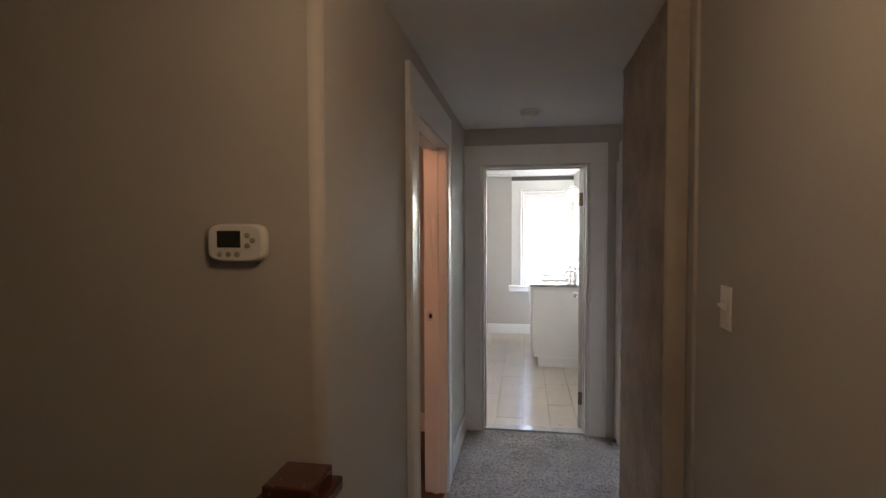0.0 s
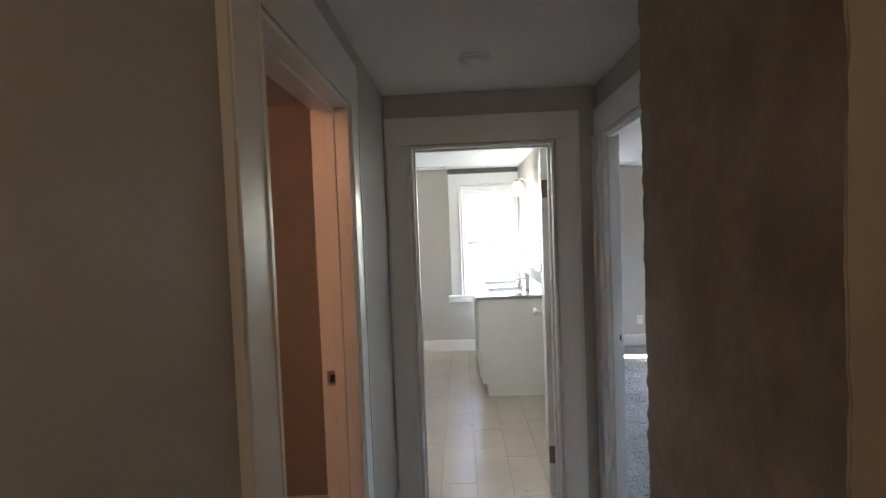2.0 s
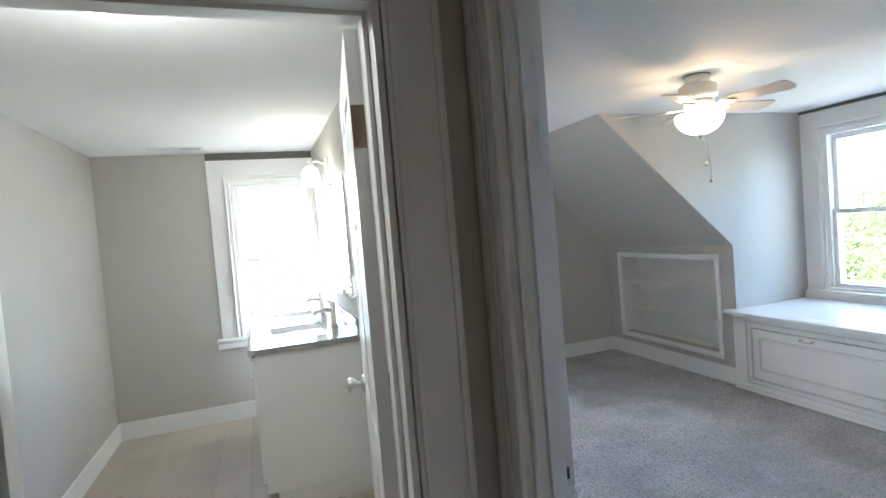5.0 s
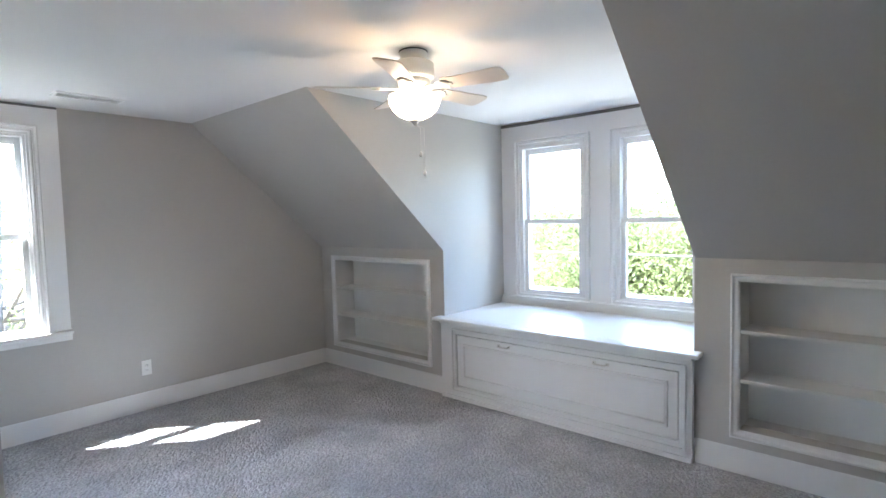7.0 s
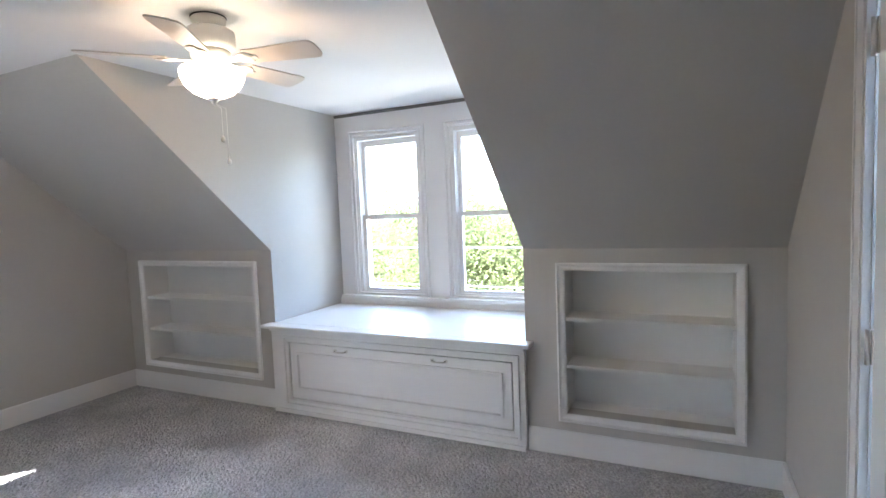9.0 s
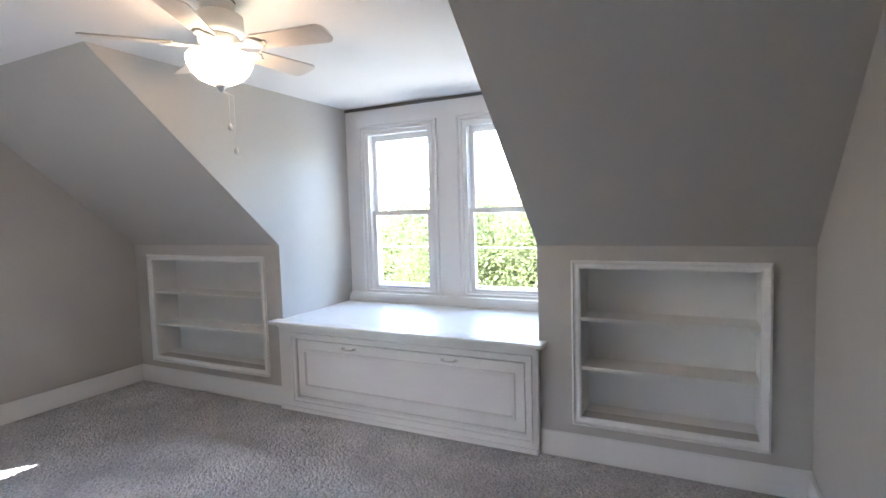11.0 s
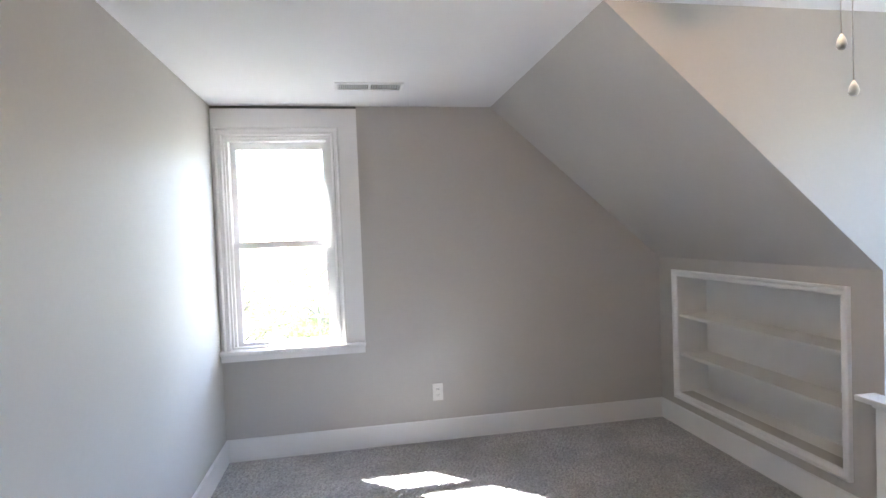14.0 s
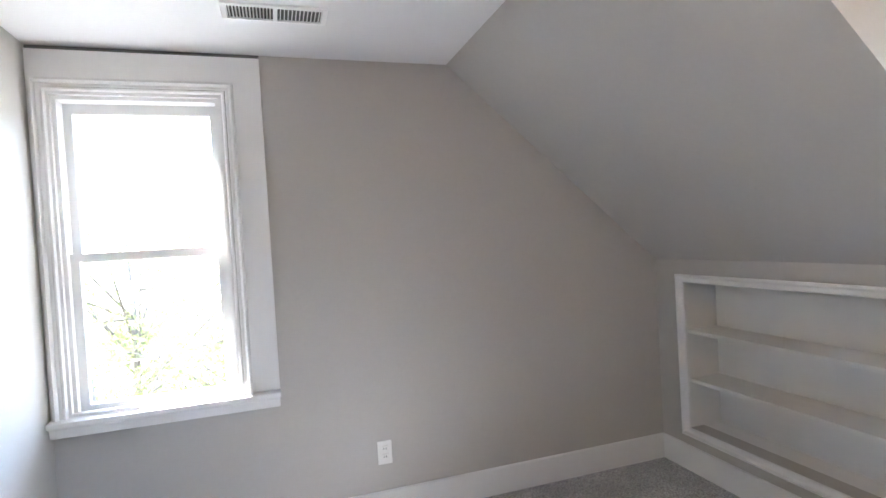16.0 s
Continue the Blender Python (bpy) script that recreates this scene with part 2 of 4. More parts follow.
def holed(axis, at, depth, u0, u1, z0, z1, holes):
    """A wall with openings: strips between the openings' edges. axis 'y': runs along x at y; 'x': runs along y at x."""
    bm = bmesh.new()
    cuts = sorted({u0, u1, *[h[0] for h in holes], *[h[1] for h in holes]})
    for a, b in zip(cuts, cuts[1:]):
        spans = [(z0, z1)]
        for h in holes:
            if h[0] <= a and b <= h[1]:
                spans = [s for lo, hi in spans for s in ((lo, min(hi, h[2])), (max(lo, h[3]), hi)) if s[1] - s[0] > 1e-4]
        for lo, hi in spans:
            if axis == "y":
                bx(bm, a, b, at, at + depth, lo, hi)
            else:
                bx(bm, at, at + depth, a, b, lo, hi)
    bmesh.ops.remove_doubles(bm, verts=bm.verts[:], dist=1e-5)
    return bm


built("wall_north", holed("y", NW, 0.17, -0.87, 4.5, -0.1, 2.5, [(1.165, 1.81, 0.70, 2.06), (0.282, 0.927, 0.70, 2.06)]), WALL, "greige painted gable wall with two window openings", "wall")
built("wall_partition", boxes((0.985, WW, 4.14, NW, -0.02, 2.4)), WALL, "greige painted partition between bathroom and bedroom", "wall")
built("wall_entry", holed("x", 0.99, 0.066, 2.68, 4.14, -0.02, 2.4, [(3.105, 3.865, -0.02, 2.035)]), WALL, "greige painted wall with the bedroom doorway", "wall")
built("wall_south", holed("y", SW - 0.1, 0.1, WW, 4.4, -0.02, 2.4, [(2.16, 2.925, -0.02, 2.04)]), WALL, "greige painted bedroom wall with a closet door", "wall")
built("wall_knee_north", holed("x", KX, 0.09, CN - 0.002, NW, -0.02, 1.3, [(6.335, 7.555, 0.243, 1.05)]), WALL, "low greige knee wall with a built-in shelf", "wall")
built("wall_knee_south", holed("x", KX, 0.09, SW, CS + 0.002, -0.02, 1.3, [(3.185, 4.02, 0.243, 1.055)]), WALL, "low greige knee wall with a built-in shelf", "wall")
rise = (TOP - 1.178) / (KX - SL)
for nm, y0, y1 in (("slope_north", CN - 0.001, NW), ("slope_south", SW, CS + 0.001)):
    built(nm, prism([(SL, TOP), (KX, 1.178), (KX + 0.12, 1.178 - 0.12 * rise), (KX + 0.2, 1.2), (SL + 0.05, TOP + 0.12), (SL, TOP + 0.12)], "y", y0, y1), WALL, "sloped greige ceiling under the roof", "sloped ceiling")
for nm, y0, y1 in (("dormer_cheek_north", CN, CN + 0.1), ("dormer_cheek_south", CS - 0.1, CS)):
    built(nm, prism([(SL + 0.04, TOP + 0.02), (SL + 0.025, TOP), (KX + 0.02, 1.178 + 0.004), (KX + 0.02, 0), (DX + 0.16, 0), (DX + 0.16, TOP + 0.02)], "y", y0, y1), WALL, "pale greige dormer side wall", "wall")
DW = [(5.345, 5.94), (4.455, 5.05)]
built("wall_dormer", holed("x", DX, 0.16, CS, CN, -0.02, TOP + 0.1, [(a, b, 0.725, 2.045) for a, b in DW]), TRIM, "white boarded dormer wall with two windows", "wall")
built("ceiling_bedroom", boxes((WW, SL + 0.001, SW, NW, TOP, TOP + 0.15), (SL + 0.001, DX, CS, CN, TOP, TOP + 0.15)), CEIL, "flat white bedroom ceiling", "ceiling")
built("ceiling_hall", boxes((-1.7, 0.99, -1.8, 4.02, HTOP, HTOP + 0.15)), CEIL, "flat white hall ceiling", "ceiling")
built("ceiling_bathroom", boxes((-0.87, 0.985, 4.14, NW, BTOP, BTOP + 0.15)), CEIL, "flat white bathroom ceiling", "ceiling")
built("wall_bathroom_west", boxes((-0.87, -0.75, 4.14, NW, -0.02, 2.4)), WALL, "greige painted bathroom wall", "wall")
built("wall_bathroom_door", holed("y", 4.02, 0.12, -1.04, WW, -0.02, 2.45, [(-0.027, 0.757, -0.02, 2.03)]), WALL, "greige painted wall with the bathroom doorway", "wall")
hall_left = holed("x", -0.285, 0.12, 1.19, 4.02, -0.02, 2.4, [(2.21, 3.03, -0.02, 2.035)])
corner = [e for e in hall_left.edges if all(abs(v.co.x + 0.165) < 1e-4 and abs(v.co.y - 1.19) < 1e-4 for v in e.verts)]
bmesh.ops.bevel(hall_left, geom=corner, offset=0.028, segments=8, affect="EDGES", profile=0.5)
for f in hall_left.faces:
    f.smooth = len(f.verts) == 4 and abs(f.normal.x) > 0.02 and abs(f.normal.y) > 0.02
built("wall_hall_left", hall_left, WALL, "greige painted hall wall with a closet doorway", "wall")
built("wall_stair", boxes((-2.5, -0.285, 1.19, 1.31, -1.0, 2.4)), WALL, "greige painted wall beside the stair", "wall")
built("wall_stair_side", boxes((-1.8, -1.7, -1.8, 1.31, -1.0, 2.4)), WALL, "greige painted stair wall", "wall")
built("wall_behind", boxes((-1.7, 0.99, -1.9, -1.8, -1.0, 2.4)), WALL, "greige painted end wall of the hall", "wall")
CLX, CLZ, CLK = -0.876, 2.262, -2.1       # closet: where its slope starts, ceiling, knee wall
built("wall_closet", boxes((CLK - 0.1, CLK, 1.31, 3.93, -0.02, 1.5)), WALL, "painted closet knee wall under warm light", "wall")
built("wall_closet_end", boxes((CLK - 0.1, -0.285, 3.93, 4.02, -0.02, 2.4)), WALL, "painted closet end wall under the roof slope", "wall")
low = CLZ - 0.725 * (CLX - CLK)
built("slope_closet", prism([(CLX, CLZ), (CLK, low), (CLK - 0.1, low - 0.07), (CLK - 0.1, low + 0.1), (CLX - 0.05, CLZ + 0.1), (CLX, CLZ + 0.1)], "y", 1.31, 3.93), WALL, "sloped painted closet ceiling", "sloped ceiling")
built("ceiling_closet", boxes((CLX, -0.285, 1.31, 3.93, CLZ, HTOP - 0.002)), WALL, "flat painted closet ceiling", "ceiling")
built("wall_hall_right", boxes((0.83, 0.99, -1.8, 2.68, -0.02, 2.4)), WALL, "greige painted hall wall with a light switch", "wall")
built("wall_fill_south", boxes((0.99, WW, 2.4, 2.68, -0.02, 2.4)), WALL, "plain wall closing the corner", "wall")


def plaster_edges(z):
    """Where the patch begins and ends along the wall at a height."""
    near = 1.885 + 0.010 * noise.noise((0, 0, z * 3)) + 0.006 * noise.noise((5, 0, z * 17))
    far = 2.672 + 0.010 * noise.noise((9, 0, z * 9)) + 0.016 * noise.noise((3, 4, z * 31)) + 0.006 * noise.noise((2, 2, z * 70))
    return near, far


def sheet(grid, bm):
    for a, b in zip(grid, grid[1:]):
        for k in range(len(a) - 1):
            bm.faces.new((a[k], a[k + 1], b[k + 1], b[k]))
    bmesh.ops.recalc_face_normals(bm, faces=bm.faces[:])
    for f in bm.faces:
        f.smooth = True
    return bm


def plaster_patch():
    """Bare plaster laid over the end of the hall wall: trowel waves, drips, pits and a ragged edge."""
    bm = bmesh.new()
    rng = random.Random(17)
    drips = [(rng.uniform(1.98, 2.62), rng.uniform(0.5, 1.5), rng.uniform(0.004, 0.010), rng.uniform(0.012, 0.05), rng.choice((-1, 1, 1))) for _ in range(46)]
    rows, cols = 200, 72
    grid = []
    for i in range(rows + 1):
        z = HTOP * i / rows
        near, far = plaster_edges(z)
        line = []
        for k in range(cols + 1):
            y = near + (far - near) * k / cols
            x = 0.760 + 0.003 * noise.noise((y * 6, 1, z * 6)) + 0.0012 * noise.noise((y * 22, 3, z * 14)) + 0.0006 * noise.noise((y * 60, 7, z * 60))
            for dy, dz, wide, high, sign in drips:
                if abs(z - dz) < 3 * high and abs(y - dy) < 3 * wide:
                    x -= sign * 0.0035 * math.exp(-((y - dy - 0.15 * (z - dz)) / wide) ** 2 - ((z - dz) / high) ** 2)
            line.append(bm.verts.new((x, y, z)))
        line.append(bm.verts.new((0.80, far + 0.008 * noise.noise((1, 8, z * 25)), z)))
        line.append(bm.verts.new((0.985, far + 0.012, z)))
        grid.append(line)
    return sheet(grid, bm)


def plaster_return():
    """The smooth pale strip between wall and bare plaster."""
    bm = bmesh.new()
    grid = []
    for i in range(121):
        z = HTOP * i / 120
        near = plaster_edges(z)[0]
        grid.append([bm.verts.new(p) for p in ((0.828, 1.878, z), (0.800, 1.879, z), (0.770, 1.881, z), (0.7585, near + 0.004, z))])
    return sheet(grid, bm)


built("wall_plaster_patch", plaster_patch(), PLASTER, "rough brown bare plaster at the wall's end", "plaster")
built("wall_plaster_return", plaster_return(), JOINT, "smooth pale filled strip beside bare plaster", "plaster")
built("trim_hall_bead", boxes((0.818, 0.832, 1.78, 1.835, 0, HTOP), bevel=0.005), WALL, "raised painted bead on the hall wall", "trim")

built("subfloor", boxes((-2.3, 5.2, -1.9, 7.95, -0.25, -0.03)), GROUT, "subfloor under carpet and tiles", "floor")


def carpet(rows, step, seed):
    """Pile with uneven tufts: a fine grid whose knots stand at chance heights."""
    rng = np.random.default_rng(seed)
    verts, faces = [], []
    for x0, x1, y0, y1 in rows:
        nx, ny = int((x1 - x0) / step), int((y1 - y0) / step)
        gx, gy = np.meshgrid(np.linspace(x0, x1, nx), np.linspace(y0, y1, ny))
        gz = -rng.random(gx.shape) ** 1.5 * 0.011
        gx = gx + rng.uniform(-0.3, 0.3, gx.shape) * step
        gy = gy + rng.uniform(-0.3, 0.3, gx.shape) * step
        base = len(verts)
        verts += np.stack([gx, gy, gz], -1).reshape(-1, 3).tolist()
        k = np.arange((ny - 1) * nx).reshape(ny - 1, nx)[:, :-1].ravel() + base
        faces += np.stack([k, k + 1, k + 1 + nx, k + nx], -1).tolist()
    me = bpy.data.meshes.new("carpet")
    me.from_pydata(verts, [], faces)
    me.materials.append(CARPET)
    return me


def laid(name, rows, seed, label):
    return tagged(new(name, carpet(rows, 0.011, seed)), label, "carpet", kind="structure")


laid("floor_hall", [(-1.7, 1.0, -1.8, 1.11), (-0.17, 1.0, 1.10, 4.04)], 1, "grey cut-pile carpet in the hall")
laid("floor_bedroom", [(0.99, 4.2, SW - 0.1, NW + 0.01)], 2, "grey cut-pile bedroom carpet")
built("floor_closet", boxes((CLK, -0.165, 1.31, 3.93, -0.03, -0.004)), REDFLOOR, "dark brown closet floorboards", "floor")
bath_floor = built("floor_bathroom", boxes((-0.75, 0.985, 4.12, NW, -0.03, -0.006)), GROUT, "bathroom floor of pale oak-look plank tiles", "floor")
built("threshold", boxes((-0.027, 0.757, 4.035, 4.13, -0.03, 0.010), bevel=0.004), MARBLE, "pale marble threshold in the bathroom doorway", "threshold")


def baseboard(name, rows):
    """Rows (x0, x1, y0, y1) of board with an eased top."""
    bm = bmesh.new()
    for x0, x1, y0, y1 in rows:
        bx(bm, x0, x1, y0, y1, 0, 0.143)
    bmesh.ops.bevel(bm, geom=[e for e in bm.edges if all(v.co.z > 0.1 for v in e.verts)], offset=0.005, segments=2, affect="EDGES")
    built(name, bm, TRIM, "tall white painted baseboard", "baseboard")


T = 0.016
baseboard("baseboard_north", [(WW, KX, NW - T, NW)])
baseboard("baseboard_knee", [(KX - T, KX, CN - 0.07, NW - T), (KX - T, KX, SW, CS - 0.005)])
baseboard("baseboard_west", [(WW, WW + T, 3.99, NW - T)])
baseboard("baseboard_south", [(3.03, KX - T, SW, SW + T), (WW, 2.05, SW, SW + T)])
baseboard("baseboard_bathroom", [(-0.75, 0.37, NW - T, NW), (-0.75, -0.75 + T, 4.14, NW - T)])
baseboard("baseboard_hall", [(-0.165, -0.165 + T, 3.215, 4.0), (-0.165, -0.165 + T, 1.19, 2.045)])
baseboard("baseboard_closet", [(CLK, CLK + T, 1.31, 3.93), (CLK + T, -0.285, 3.93 - T, 3.93)])


# ---- windows ----
def window(name, spot_x, spot_y, turn, opening, casing, sill, label, board=True, gap=True):
    """A double-hung window in wall space: u along the wall, -v into the room, z up."""
    root = tagged(new(name), label, "window", kind="structure")
    root.matrix_world = pose(spot_x, spot_y, 0, 0, 0, turn)
    o0, o1, z0, z1 = opening
    c0, c1, ctop = casing
    if board:
        bm = bmesh.new()
        bx(bm, c0, o0 - 0.012, -0.018, -0.001, z0, ctop)
        bx(bm, o1 + 0.012, c1, -0.018, -0.001, z0, ctop)
        bx(bm, o0 - 0.012, o1 + 0.012, -0.018, -0.001, z1 + 0.012, ctop)
        part("casing", bm, TRIM, root, "wide flat white casing")
    flat = 0.018 if board else 0.0
    bm = ring(bmesh.new(), o0 - 0.062, o1 + 0.062, z0 - 0.03, z1 + 0.062,
              [(0, flat - 0.002), (0, flat + 0.022), (0.010, flat + 0.026), (0.016, flat + 0.020), (0.020, flat + 0.011), (0.034, flat + 0.011), (0.038, flat + 0.017), (0.046, flat + 0.017), (0.052, flat + 0.006), (0.064, flat + 0.006), (0.064, -0.005)],
              lambda a, b, h: (a, -h, b))
    part("moulding", bm, TRIM, root, "stepped white window moulding")
    bm = bmesh.new()
    for x0, x1, lo, hi in ((o0, o0 + 0.018, z0, z1), (o1 - 0.018, o1, z0, z1), (o0 + 0.018, o1 - 0.018, z1 - 0.018, z1)):
        bx(bm, x0, x1, -0.003, 0.15, lo, hi)
    part("jamb", bm, TRIM, root)
    mid = z0 + 0.498 * (z1 - z0)
    bmo = boxes((o0 - 0.02, o1 + 0.02, 0.0, 0.20, z0 - 0.04, z0), bevel=0.004)
    part("outer_sill", bmo, TRIM, root)
    for nm, v0, lo, hi in (("lower_sash", 0.028, z0, mid + 0.02), ("upper_sash", 0.066, mid - 0.02, z1 - 0.018)):
        s0, s1 = o0 + 0.018, o1 - 0.018
        bot, up = (0.052, 0.034) if nm == "lower_sash" else (0.034, 0.045)
        bm = bmesh.new()
        bx(bm, s0, s0 + 0.034, v0, v0 + 0.034, lo, hi)
        bx(bm, s1 - 0.034, s1, v0, v0 + 0.034, lo, hi)
        bx(bm, s0 + 0.034, s1 - 0.034, v0, v0 + 0.034, lo, lo + bot)
        bx(bm, s0 + 0.034, s1 - 0.034, v0, v0 + 0.034, hi - up, hi)
        bmesh.ops.remove_doubles(bm, verts=bm.verts[:], dist=1e-5)
        sash = part(nm, bm, TRIM, root, "white painted sash")
        bm = boxes((s0 + 0.03, s1 - 0.03, v0 + 0.015, v0 + 0.019, lo + bot - 0.004, hi - up + 0.004))
        pane = part("pane", bm, PANE, sash, "clear glass pane")
        pane.visible_shadow = False
    if sill:
        s0, s1, st, sb = sill
        bm = boxes((s0, s1, -0.075, 0.03, st - 0.024, st), bevel=0.006)
        part("stool", bm, TRIM, root, "white window stool with rounded front")
        bm = prism([(-0.066, st - 0.024), (-0.060, st - 0.034), (-0.054, sb), (-0.002, sb), (-0.002, st - 0.024)], "x", s0 + 0.006, s1 - 0.006)
        part("apron", bm, TRIM, root, "moulded apron under the stool")
    if gap:
        part("gap_strip", boxes((c0, c1, -0.006, -0.001, ctop, gap)), GAP_SHADE, root, "dark strip for the shaded gap above the casing")
    return root


window("window_1", 0, NW, 0, (1.165, 1.81, 0.70, 2.06), (WW + 0.001, 1.99, 2.243), (WW + 0.001, 1.993, 0.718, 0.65), "white double-hung window in wide flat casing", gap=TOP - 0.001)
window("window_2", 0, NW, 0, (0.282, 0.927, 0.70, 2.06), (0.097, 0.984, 2.255), (0.055, 0.984, 0.718, 0.635), "white double-hung bathroom window in wide casing", gap=BTOP - 0.001)
# wall space of the dormer: turned a quarter, u runs towards -y
for k, (a, b) in enumerate(DW):
    window("window_%d" % (3 + k), DX, 0, -90, (-b, -a, 0.725, 2.045), (0, 0, 0), None, "white double-hung dormer window over the bench", board=False, gap=False)
built("sill_dormer", boxes((DX - 0.07, DX + 0.03, CS + 0.03, CN - 0.03, 0.692, 0.722), (DX - 0.045, DX - 0.001, CS + 0.001, CN - 0.001, 0.645, 0.690), bevel=0.005), TRIM, "long white sill under both dormer windows", "sill")
built("trim_dormer_gap", boxes((DX - 0.006, DX - 0.001, CS + 0.001, CN - 0.001, 2.236, TOP - 0.001)), GAP_SHADE, "dark strip for the shaded gap above the dormer boarding", "trim")


# ---- doors ----
def casing_set(name, axis, face, out, u0, u1, top, wide, label, left=True, right=True, head=None, band=False):
    """Door casing on a wall face: two legs and a head board. out: the sign of the way into the room."""
    root = tagged(new(name), label, "door casing", kind="structure")
    lo, hi = sorted((face, face + out * 0.020))
    head = head or wide

    def leg(nm, a, b, z0, z1):
        box = (a, b, lo, hi, z0, z1) if axis == "y" else (lo, hi, a, b, z0, z1)
        board = part(nm, boxes(box, bevel=0.0015), TRIM, root)
        rows = [(a + 0.010, a + 0.020, 0.004), (b - 0.020, b - 0.010, 0.004)] if nm == "leg" else []
        if nm == "leg" and band:
            rows = [(a, a + 0.024, 0.016), (a + 0.030, a + 0.040, 0.006), (b - 0.024, b, 0.016), (b - 0.040, b - 0.030, 0.006), (b - 0.088, b - 0.080, 0.005)]
        for p, q, k in rows:
            f0, f1 = sorted((face + out * 0.0205, face + out * (0.0205 + k)))
            part("bead", boxes((p, q, f0, f1, z0, z1) if axis == "y" else (f0, f1, p, q, z0, z1), bevel=0.002), TRIM, board)
        return root
    if left:
        leg("leg", u0 - wide, u0 - 0.004, 0, top + 0.004)
    if right:
        leg("leg", u1 + 0.004, u1 + wide, 0, top + 0.004)
    leg("head", u0 - wide, u1 + wide, top + 0.005, top + head)
    return root


def jamb_set(name, axis, d0, d1, u0, u1, top, label):
    """Jamb boards lining an opening, with door stops."""
    root = tagged(new(name), label, "door jamb", kind="structure")
    m = (d0 + d1) / 2
    for nm, a, b, z0, z1, p, q in (("jamb", u0, u0 + 0.016, 0, top, d0, d1), ("jamb", u1 - 0.016, u1, 0, top, d0, d1), ("jamb_head", u0 + 0.016, u1 - 0.016, top - 0.016, top, d0, d1),
                                   ("stop", u0 + 0.016, u0 + 0.028, 0, top - 0.016, m - 0.018, m + 0.018), ("stop", u1 - 0.028, u1 - 0.016, 0, top - 0.016, m - 0.018, m + 0.018),
                                   ("stop_head", u0 + 0.028, u1 - 0.028, top - 0.028, top - 0.016, m - 0.018, m + 0.018)):
        part(nm, boxes((a, b, p, q, z0, z1) if axis == "y" else (p, q, a, b, z0, z1), bevel=0.002), TRIM, root)
    return root


def strike(root, x, y, z, face):
    """A strike plate on a jamb that faces -y or +y (face)."""
    a, b = sorted((y, y + face * 0.003))
    p = part("strike_plate", boxes((x - 0.022, x + 0.022, a, b, z - 0.029, z + 0.029), bevel=0.001), NICKEL, root, "nickel strike plate")
    a, b = sorted((y + face * 0.0031, y + face * 0.0036))
    part("latch_hole", boxes((x - 0.010, x + 0.010, a, b, z - 0.013, z + 0.013)), BLACK, p)


casing_set("trim_bathroom_door", "y", 4.02, -1, -0.027, 0.757, 2.03, 0.135, "white painted bathroom door casing", head=0.153)
j = jamb_set("jamb_bathroom", "y", 4.004, 4.14, -0.027, 0.757, 2.03, "white bathroom door jamb")
casing_set("trim_closet_door", "x", -0.165, 1, 2.21, 3.03, 2.035, 0.165, "white glossy closet door casing", head=0.178)
j = jamb_set("jamb_closet", "x", -0.285, -0.149, 2.21, 3.03, 2.035, "white closet door jamb")
strike(j, -0.245, 3.014, 1.05, -1)
casing_set("trim_bedroom_door", "x", 0.99, -1, 3.105, 3.865, 2.035, 0.142, "white bedroom door casing with back band", band=True)
j = jamb_set("jamb_bedroom", "x", 0.972, 1.058, 3.105, 3.865, 2.035, "white bedroom door jamb")
strike(j, 1.034, 3.849, 0.98, -1)
casing_set("trim_closet_bedroom", "y", SW, 1, 2.16, 2.925, 2.04, 0.10, "white casing round the closed closet door")


def panel_door(root, wide, high, thick):
    """A six-panel leaf in its own space: x along the leaf, y its thickness."""
    bm = boxes((0, wide, 0.006, thick - 0.006, 0.008, high))
    part("leaf_core", bm, TRIM, root)
    cols = ((0.0, 0.11), (wide / 2 - 0.05, wide / 2 + 0.05), (wide - 0.11, wide))
    rows = ((0.008, 0.23), (0.80, 0.97), (1.55, 1.65), (high - 0.12, high))
    for y0, y1, s in ((0.0, 0.006, 0), (thick - 0.006, thick, 1)):
        bm = bmesh.new()
        for a, b in cols:
            bx(bm, a, b, y0, y1, 0.008, high)
        for a, b in rows:
            for c, d in ((cols[0][1], cols[1][0]), (cols[1][1], cols[2][0])):
                bx(bm, c, d, y0, y1, a, b)
        part("stiles_and_rails", bm, TRIM, root)
        for (_, a), (b, _) in zip(rows, rows[1:]):
            for c, d in ((cols[0][1], cols[1][0]), (cols[1][1], cols[2][0])):
                out = (lambda p, q, h: (p, 0.006 - h, q)) if s == 0 else (lambda p, q, h: (p, thick - 0.006 + h, q))
                bm = ring(bmesh.new(), c + 0.012, d - 0.012, a + 0.012, b - 0.012, [(0, 0.0), (0.02, 0.005), (0.022, 0.005)], out)
                bm.verts.ensure_lookup_table()
                bm.faces.new(bm.verts[8:12])
                bmesh.ops.recalc_face_normals(bm, faces=bm.faces[:])
                part("panel", bm, TRIM, root)


def knob(parent, x, y, z, way):
    """A round door knob on a rose, standing out along y in the leaf's space."""
    rose = part("rose", lathe([(0.032, 0), (0.030, 0.008), (0.014, 0.012)], 20), NICKEL, parent, "nickel door knob")
    rose.matrix_local = pose(x, y, z, -90 * way)
    part("knob", lathe([(0.011, 0.010), (0.011, 0.028), (0.024, 0.036), (0.029, 0.050), (0.026, 0.062), (0.012, 0.068)], 24), NICKEL, rose)


